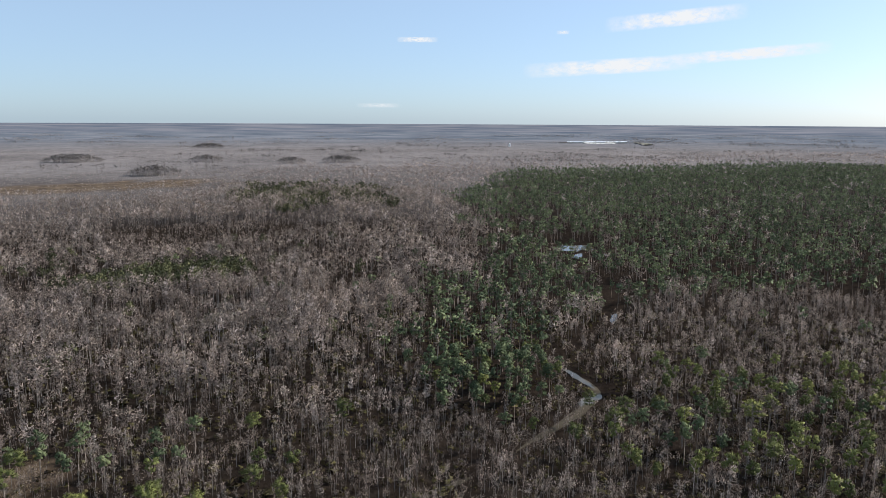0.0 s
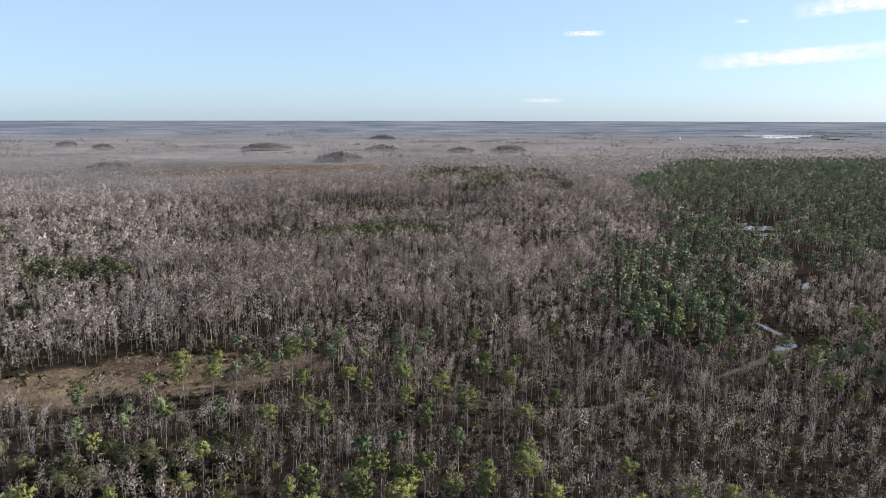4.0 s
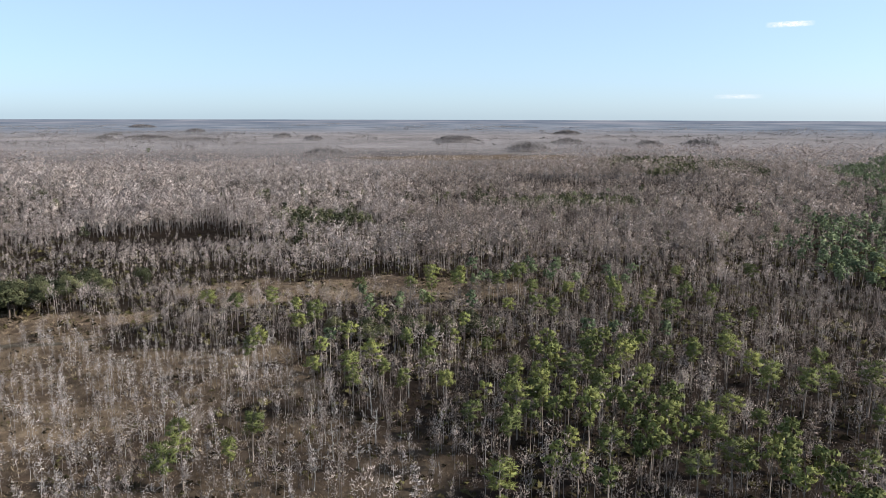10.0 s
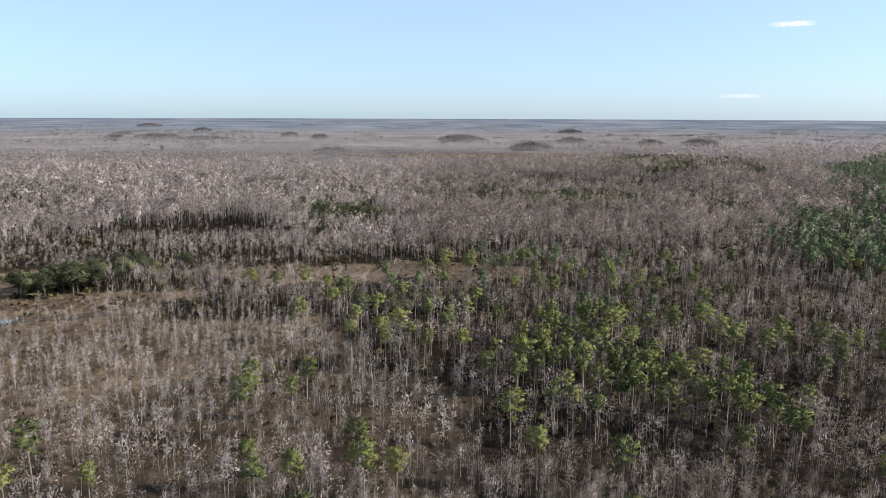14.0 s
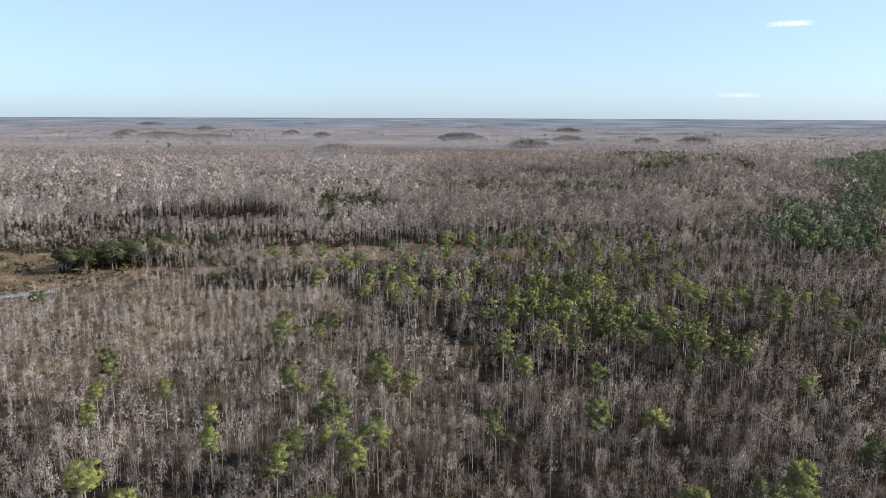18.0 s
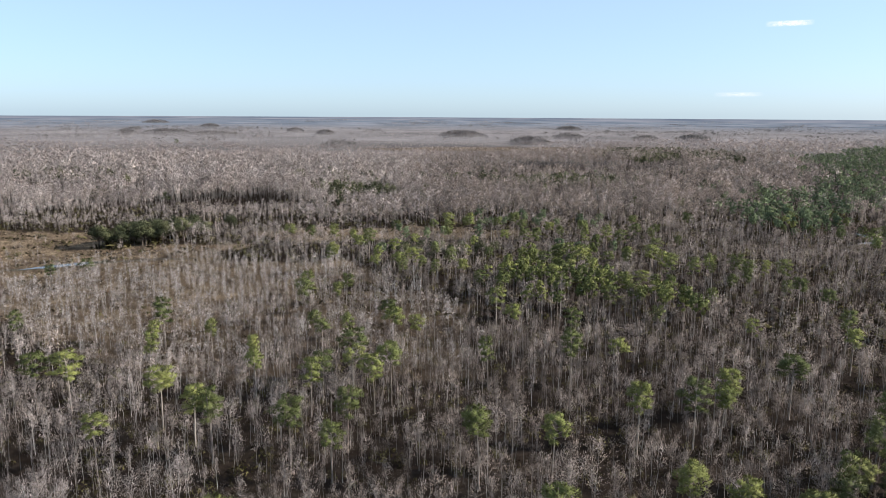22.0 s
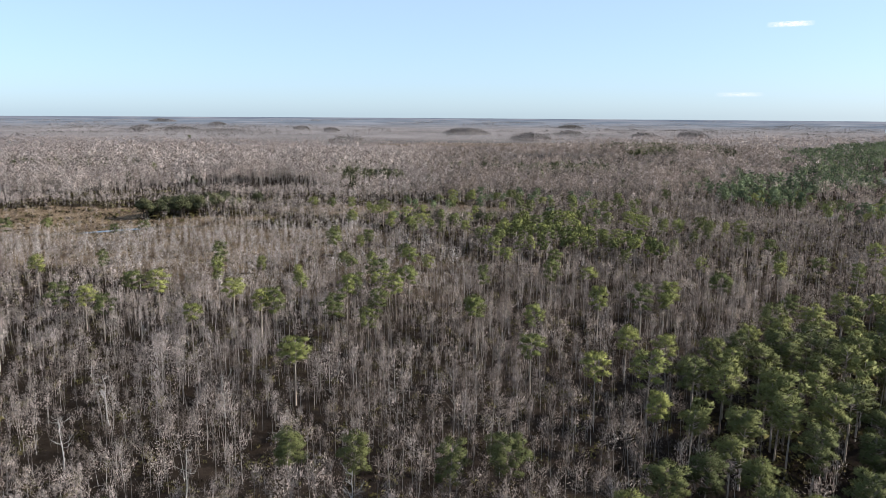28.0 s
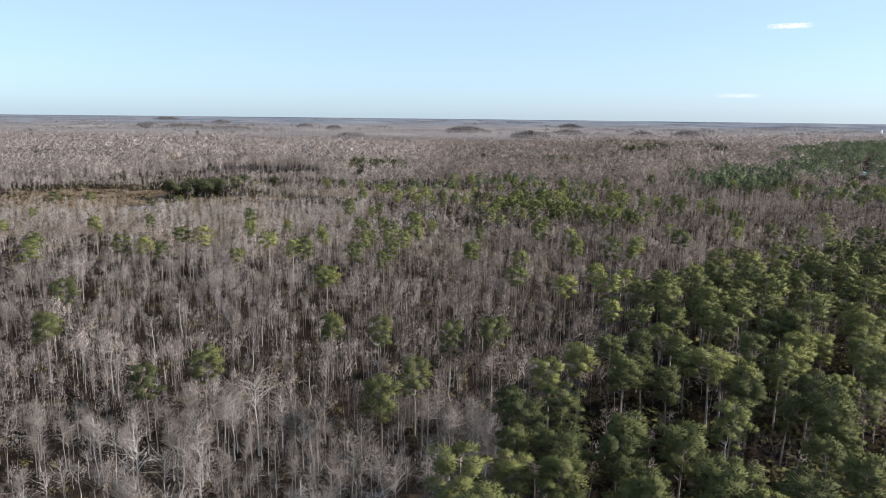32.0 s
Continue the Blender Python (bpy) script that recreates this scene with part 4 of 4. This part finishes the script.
SNAG = plant("bleached_wood", [(0.0, (0.27, 0.25, 0.232)), (1.0, (0.42, 0.40, 0.378))])
SNAG_SPOTS = [(33, 76, 10), (23, 83, 8.5), (-55, 142, 9), (-55, 128, 8.5), (-54, 109, 9), (-34, 119, 8), (-11, 114, 7.5), (1, 107, 8), (-21, 104, 8), (-37, 146, 8), (-13, 283, 9), (-6, 290, 8.5), (-8, 280, 8), (-15, 273, 8.5), (-8, 304, 8)]
snags = [tree_thing("dead_tree", *snag_kind(400 + k), SNAG, SNAG, "dead bleached cypress snag with crooked bare arms", "dead tree", "dead snags", ("trunk", "crown")) for k in range(4)]
stand(snags, [(x, y, h * rnd.uniform(0.9, 1.1)) for x, y, h in SNAG_SPOTS], rnd)

# two white posts beside the wet track
for x, y in ((-154, 348.5), (-148, 355)):
    post = tagged(new("marker_post"), "short white marker post beside the wet track", "post", "marker posts")
    shaft, cap = Soup(), Soup()
    tube(shaft, [(0, 0, 0), (0, 0, 0.6), (0, 0, 1.2)], [0.09, 0.09, 0.09], 8, 0)
    tube(cap, [(0, 0, 1.19), (0, 0, 1.27)], [0.11, 0.03], 8, 0)
    part("shaft", shaft, [SNAG], post)
    part("cap", cap, [SNAG], post)
    post.matrix_basis = pose(x, y, float(height_of(np.array([float(x)]), np.array([float(y)]))[0]) - 0.05)

# undergrowth
shrubs = [s.arrays() for s in (shrub_kind(300 + k, 8, 0.6) for k in range(6))]
x, y = dense(-250, 360, 36, 640, 2.7, 0, 480, rnd)
keep = (rnd.uniform(0, 1, len(x)) < np.clip(0.62 + 0.4 * waves(x, y, 20, 51) - 0.4 * open_grass(x, y), 0.05, 1) * (1 - 0.25 * savanna(x, y)) * (1 - 0.85 * low_glade(x, y))) & (road_gap(x, y) > np.where((x > 140) | (x < -90), 3.0, 0.5))
h = rnd.uniform(0.5, 1.9, keep.sum()) * (1 - 0.45 * savanna(x[keep], y[keep])) + 1.6 * hammock(x[keep], y[keep]) + rnd.uniform(0, 2.2, keep.sum()) * near_pine_wood(x[keep], y[keep])
close = np.hypot(x[keep] - 12, y[keep] - 80) < 190
fine_shrubs = [s.arrays() for s in (shrub_kind(310 + k, 40, 0.21) for k in range(6))]
for kinds, on in ((fine_shrubs, close), (shrubs, ~close)):
    hh = h[on]
    woods("undergrowth", kinds, [SHRUB], x[keep][on], y[keep][on], hh, hh * rnd.uniform(0.8, 1.5, len(hh)), "olive-brown wax myrtle and fern undergrowth", "shrubs", rnd)
tufts = [s.arrays() for s in (tuft_kind(320 + k, 9) for k in range(5))]
x, y = dense(-270, 120, 150, 460, 1.55, 0, 480, rnd)
keep = (rnd.uniform(0, 1, len(x)) < np.maximum(open_grass(x, y), 0.6 * savanna(x, y))) & (road_gap(x, y) > 2.4)
h = rnd.uniform(0.4, 1.0, keep.sum())
woods("sawgrass", tufts, [GRASS], x[keep], y[keep], h, np.full(len(h), 1.2), "dry tan sawgrass tufts in the clearings", "grass", rnd)

# grey bare bushes in the low glade
bush_kinds = [joined(*cypress_kind(340 + k, 8, 60, 0.2, 2, 1.6)) for k in range(4)]
x, y = dense(-200, 240, 440, 850, 5.0, 0, 900, rnd)
keep = rnd.uniform(0, 1, len(x)) < 0.75 * patch(x, y, -138, 498, 40, 16, 25)
h = rnd.uniform(2.5, 5.0, keep.sum())
woods("willow_thicket", bush_kinds, [BARK, TWIG], x[keep], y[keep], h / 10, h / 10 * 1.5, "pale grey leafless willow bushes in a wet glade", "bushes", rnd)

# cypress domes on the plain
dome_kinds = [joined(*cypress_kind(180 + k, 2, 12, 0.55, 2, 1.5, 0.2, (0.25, 0.45), (0.9, 1.7))) for k in range(5)]


def dome(cx, cy, rx, ry, top):
    n = int(np.clip(rx * ry / 5, 150, 700))
    a, k = rnd.uniform(0, 2 * np.pi, n), rnd.uniform(0, 1, n) ** 0.5
    x, y = cx + np.cos(a) * k * rx, cy + ry + np.sin(a) * k * ry
    h = np.clip(top * (1 - k ** 2.2) + 5 + rnd.normal(0, 0.9, n), 3, 30)
    lift = np.clip((np.hypot(x - 30, y - 230) - 1700) / 500, 0, 1) * 2.0
    return woods("cypress_dome", dome_kinds, [BARK, FAR_WOOD], x, y, h / 10, h / 10 * 1.6, "dome-shaped stand of taller grey cypress on the plain", "bare woods", rnd, lift)


for spec in ((170, 1445, 46, 30, 14), (51, 1885, 66, 34, 15), (-825, 1920, 32, 25, 10), (-740, 1985, 72, 26, 11), (-600, 1932, 70, 24, 7), (-825, 2598, 40, 28, 14), (-438, 2173, 28, 26, 12), (-318, 1990, 26, 26, 12), (-178, 1306, 36, 24, 9), (424, 2470, 52, 30, 14), (312, 1825, 40, 28, 11), (463, 1685, 34, 26, 11), (570, 1675, 46, 28, 13), (-1334, 3380, 70, 36, 14), (-930, 2200, 34, 26, 8)):
    dome(*spec)

# long dark thickets that cross the far plain
s = Soup()
streak = np.random.default_rng(77)
for k in range(230):
    d, a = 1500 * (4600 / 1500) ** streak.uniform(0, 1), radians(streak.uniform(-37, 62))
    cx, cy, rx, ry = d * math.sin(a), d * math.cos(a), streak.uniform(0.02, 0.09) * d, streak.uniform(15, 50)
    n = int(np.clip(rx / 4, 14, 70))
    u, v = streak.normal(0, 0.5, n), streak.normal(0, 0.5, n)
    x, y = cx + u * rx * math.cos(a) + v * ry * math.sin(a), cy - u * rx * math.sin(a) + v * ry * math.cos(a)
    inside = np.hypot(x - 30, y - 230) < 4690
    x, y, u = x[inside], y[inside], u[inside]
    h = (5 + 7 * np.exp(-2 * u * u)) * streak.uniform(0.8, 1.2, len(x))
    s.scatter(dome_kinds[k % 5], np.stack([x, y, height_of(x, y) + 1.0], 1), h / 10 * 2.6 * (d / 2500) ** 0.5, h / 10, streak)
tagged(new("far_thicket", s.mesh("far_thicket", [BARK, FAR_WOOD], False, True)), "dark streaks of thicket across the far plain", "far woods", kind="stuff")


# ---------------------------------------------------------------- the far farm
def plain_material(name, colour, rough=0.7):
    mat, tree, b = nodes_of(name, rough, 0.3)
    c = ramp(tree, [(0.3, tuple(0.8 * v for v in colour)), (0.7, colour)], noise_of(tree, 0.05, 5.0, 0.6, tree.nodes.new("ShaderNodeNewGeometry").outputs["Position"]))
    tree.links.new(c, b.inputs["Base Color"])
    return mat


WHITE, STRAW, WALL = plain_material("white_sheeting", (0.85, 0.87, 0.9)), plain_material("mown_field", (0.24, 0.22, 0.16)), plain_material("pale_wall", (0.6, 0.58, 0.54))


def greenhouse(length, width, wall, rise):
    """A long low house with a curved white roof on straight walls."""
    top = tagged(new("greenhouse"), "long low greenhouse with curved white sheeting roof", "greenhouse", "greenhouses of the far farm")
    walls, roof = Soup(), Soup()
    hl, hw = length / 2, width / 2
    v = [(sx * hl, sy * hw, z) for z in (0, wall) for sx, sy in ((-1, -1), (1, -1), (1, 1), (-1, 1))]
    f = []
    for i in range(4):
        j = (i + 1) % 4
        f += [(i, j, j + 4), (i, j + 4, i + 4)]
    walls.tris(v, f, 0)
    n = 9
    a = np.linspace(0, np.pi, n)
    arc = np.stack([-np.cos(a) * (hw + 0.3), wall - 0.1 + np.sin(a) * rise], 1)
    v = [(sx * (hl + 0.2), p[0], p[1]) for sx in (-1, 1) for p in arc]
    f = []
    for i in range(n - 1):
        f += [(i, i + 1, n + i + 1), (i, n + i + 1, n + i)]
    for base in (0, n):
        f += [(base, base + i, base + i + 1) for i in range(1, n - 1)]
    roof.tris(v, f, 0)
    part("wall", walls, [WALL], top)
    part("roof", roof, [WHITE], top, "white sheeting roof")
    return top


def patch_sheet(name, cx, cy, rx, ry, turn, mat, label, category):
    n, rings = 48, 7
    a = np.arange(n) * 2 * np.pi / n
    rr = 1 + 0.08 * np.sin(3 * a + 1) + 0.05 * np.sin(7 * a)
    u, v = np.sign(np.cos(a)) * np.abs(np.cos(a)) ** 0.6 * rx * rr, np.sign(np.sin(a)) * np.abs(np.sin(a)) ** 0.6 * ry * rr
    c, sn = math.cos(radians(turn)), math.sin(radians(turn))
    k = np.arange(1, rings + 1)[:, None] / rings
    x, y = np.r_[cx, (cx + (u * c - v * sn) * k).ravel()], np.r_[cy, (cy + (u * sn + v * c) * k).ravel()]
    so = Soup()
    i = np.arange(n)
    f = [np.stack([np.zeros(n, int), 1 + i, 1 + (i + 1) % n], 1)]
    for j in range(rings - 1):
        p, q = 1 + j * n + i, 1 + j * n + (i + 1) % n
        f += [np.stack([p, p + n, q + n], 1), np.stack([p, q + n, q], 1)]
    so.tris(np.stack([x, y, far_top(x, y) + 2.5], 1), np.concatenate(f), 0)
    return tagged(new(name, so.mesh(name, [mat], True)), label, category, kind="structure")


def far_top(x, y):
    """The top of the far plain's canopy."""
    r = np.hypot(x - 30, y - 230)
    return height_of(x, y) + np.clip((r - 1700) / 500, 0, 1) * (2.0 + 2.2 * waves(x, y, 90, 8) + 1.8 * np.clip(waves(x, y, 420, 9), 0, 2))


field = patch_sheet("farm_field", 1990, 2300, 170, 20, 55, STRAW, "mown straw-coloured field of the far farm", "field")
yard = patch_sheet("farm_yard", 1880, 2430, 120, 60, 55, WALL, "pale bare yard round the far farm", "yard")
base_z = float(far_top(np.array([1880.0]), np.array([2430.0]))[0]) + 2.0
house = greenhouse(95, 13, 3.0, 2.6)
for k, (dx, dy) in enumerate(((-75, 20), (-30, -5), (20, 30), (55, -25), (95, 10))):
    m = Matrix.LocRotScale((1885 + dx, 2440 + dy, base_z), Euler((0, 0, radians(-35 + 3 * k))), None)
    if k:
        copy_thing(house, m)
    else:
        house.matrix_basis = m


def storage_tank(x, y):
    top = tagged(new("storage_tank"), "white round storage tank with a cone roof on the plain", "tank")
    shell, cap = Soup(), Soup()
    tube(shell, [(0, 0, 0), (0, 0, 5), (0, 0, 9)], [3, 3, 3], 20, 0)
    tube(cap, [(0, 0, 8.9), (0, 0, 10.5)], [3.2, 0.2], 20, 0)
    part("shell", shell, [WHITE], top)
    part("roof", cap, [WHITE], top)
    top.matrix_basis = pose(x, y, float(far_top(np.array([x]), np.array([y]))[0]))


storage_tank(1384.0, 2297.0)


# ---------------------------------------------------------------- thin clouds low over the horizon
def cloud_material():
    mat = bpy.data.materials.new("thin_cloud")
    mat.use_nodes = True
    tree = mat.node_tree
    tree.nodes.remove(tree.nodes["Principled BSDF"])
    co = tree.nodes.new("ShaderNodeTexCoord")
    stretch = tree.nodes.new("ShaderNodeMapping")
    stretch.inputs["Scale"].default_value = (5.0, 1.0, 1.6)
    tree.links.new(co.outputs["Generated"], stretch.inputs["Vector"])
    wisps = noise_of(tree, 2.2, 8.0, 0.62, stretch.outputs[0])
    att = tree.nodes.new("ShaderNodeAttribute")
    att.attribute_name = "tint"
    body = maths(tree, "MULTIPLY", att.outputs["Fac"], maths(tree, "ADD", maths(tree, "MULTIPLY", wisps, 4.6), -1.2))
    fac = tree.nodes.new("ShaderNodeClamp")
    tree.links.new(body, fac.inputs[0])
    clear, white, mix = (tree.nodes.new(k) for k in ("ShaderNodeBsdfTransparent", "ShaderNodeEmission", "ShaderNodeMixShader"))
    # the sunlit white is put in as a glow of the sheet itself
    white.inputs["Color"].default_value, white.inputs["Strength"].default_value = (1, 0.99, 0.97, 1), 0.6
    tree.links.new(fac.outputs[0], mix.inputs[0])
    tree.links.new(clear.outputs[0], mix.inputs[1])
    tree.links.new(white.outputs[0], mix.inputs[2])
    tree.links.new(mix.outputs[0], tree.nodes["Material Output"].inputs["Surface"])
    return mat


CLOUD = cloud_material()


def cloud(azimuth, elevation, wide, tall, tilt=0.0, thick=1.0):
    """A curved sheet of wisps far out, dense in the middle and thin at the rim. Angles in degrees."""
    nu, nv, far = 24, 8, 4650.0
    v, dens = [], []
    for j in range(nv + 1):
        for i in range(nu + 1):
            p, q = i / nu * 2 - 1, j / nv * 2 - 1
            az, el = radians(azimuth + p * wide / 2), radians(elevation + q * tall / 2 + p * tilt)
            v.append((30 + far * math.sin(az), 110 + far * math.cos(az), 70 + far * math.tan(el)))
            dens.append(thick * max(0.0, 1 - p * p) * max(0.0, 1 - q * q) ** 0.8)
    f = []
    for j in range(nv):
        for i in range(nu):
            a = j * (nu + 1) + i
            f += [(a, a + 1, a + nu + 2), (a, a + nu + 2, a + nu + 1)]
    so = Soup()
    so.tris(v, f, 0, dens)
    ob = new("cloud", so.mesh("cloud", [CLOUD], True))
    return tagged(ob, "thin white wisp of cloud low in a clear sky", "cloud", kind="structure")


for spec in ((44.0, 7.6, 10.0, 1.2, 0.35), (39.5, 4.3, 13.0, 1.2, 0.3), (49.0, 5.0, 11.0, 0.9, 0.3), (25.0, 6.3, 3.2, 0.42, 0.0, 0.9), (36.0, 6.8, 1.0, 0.3, 0.0, 0.7), (22.0, 1.4, 3.4, 0.35, 0.0, 0.45)):
    cloud(*spec)
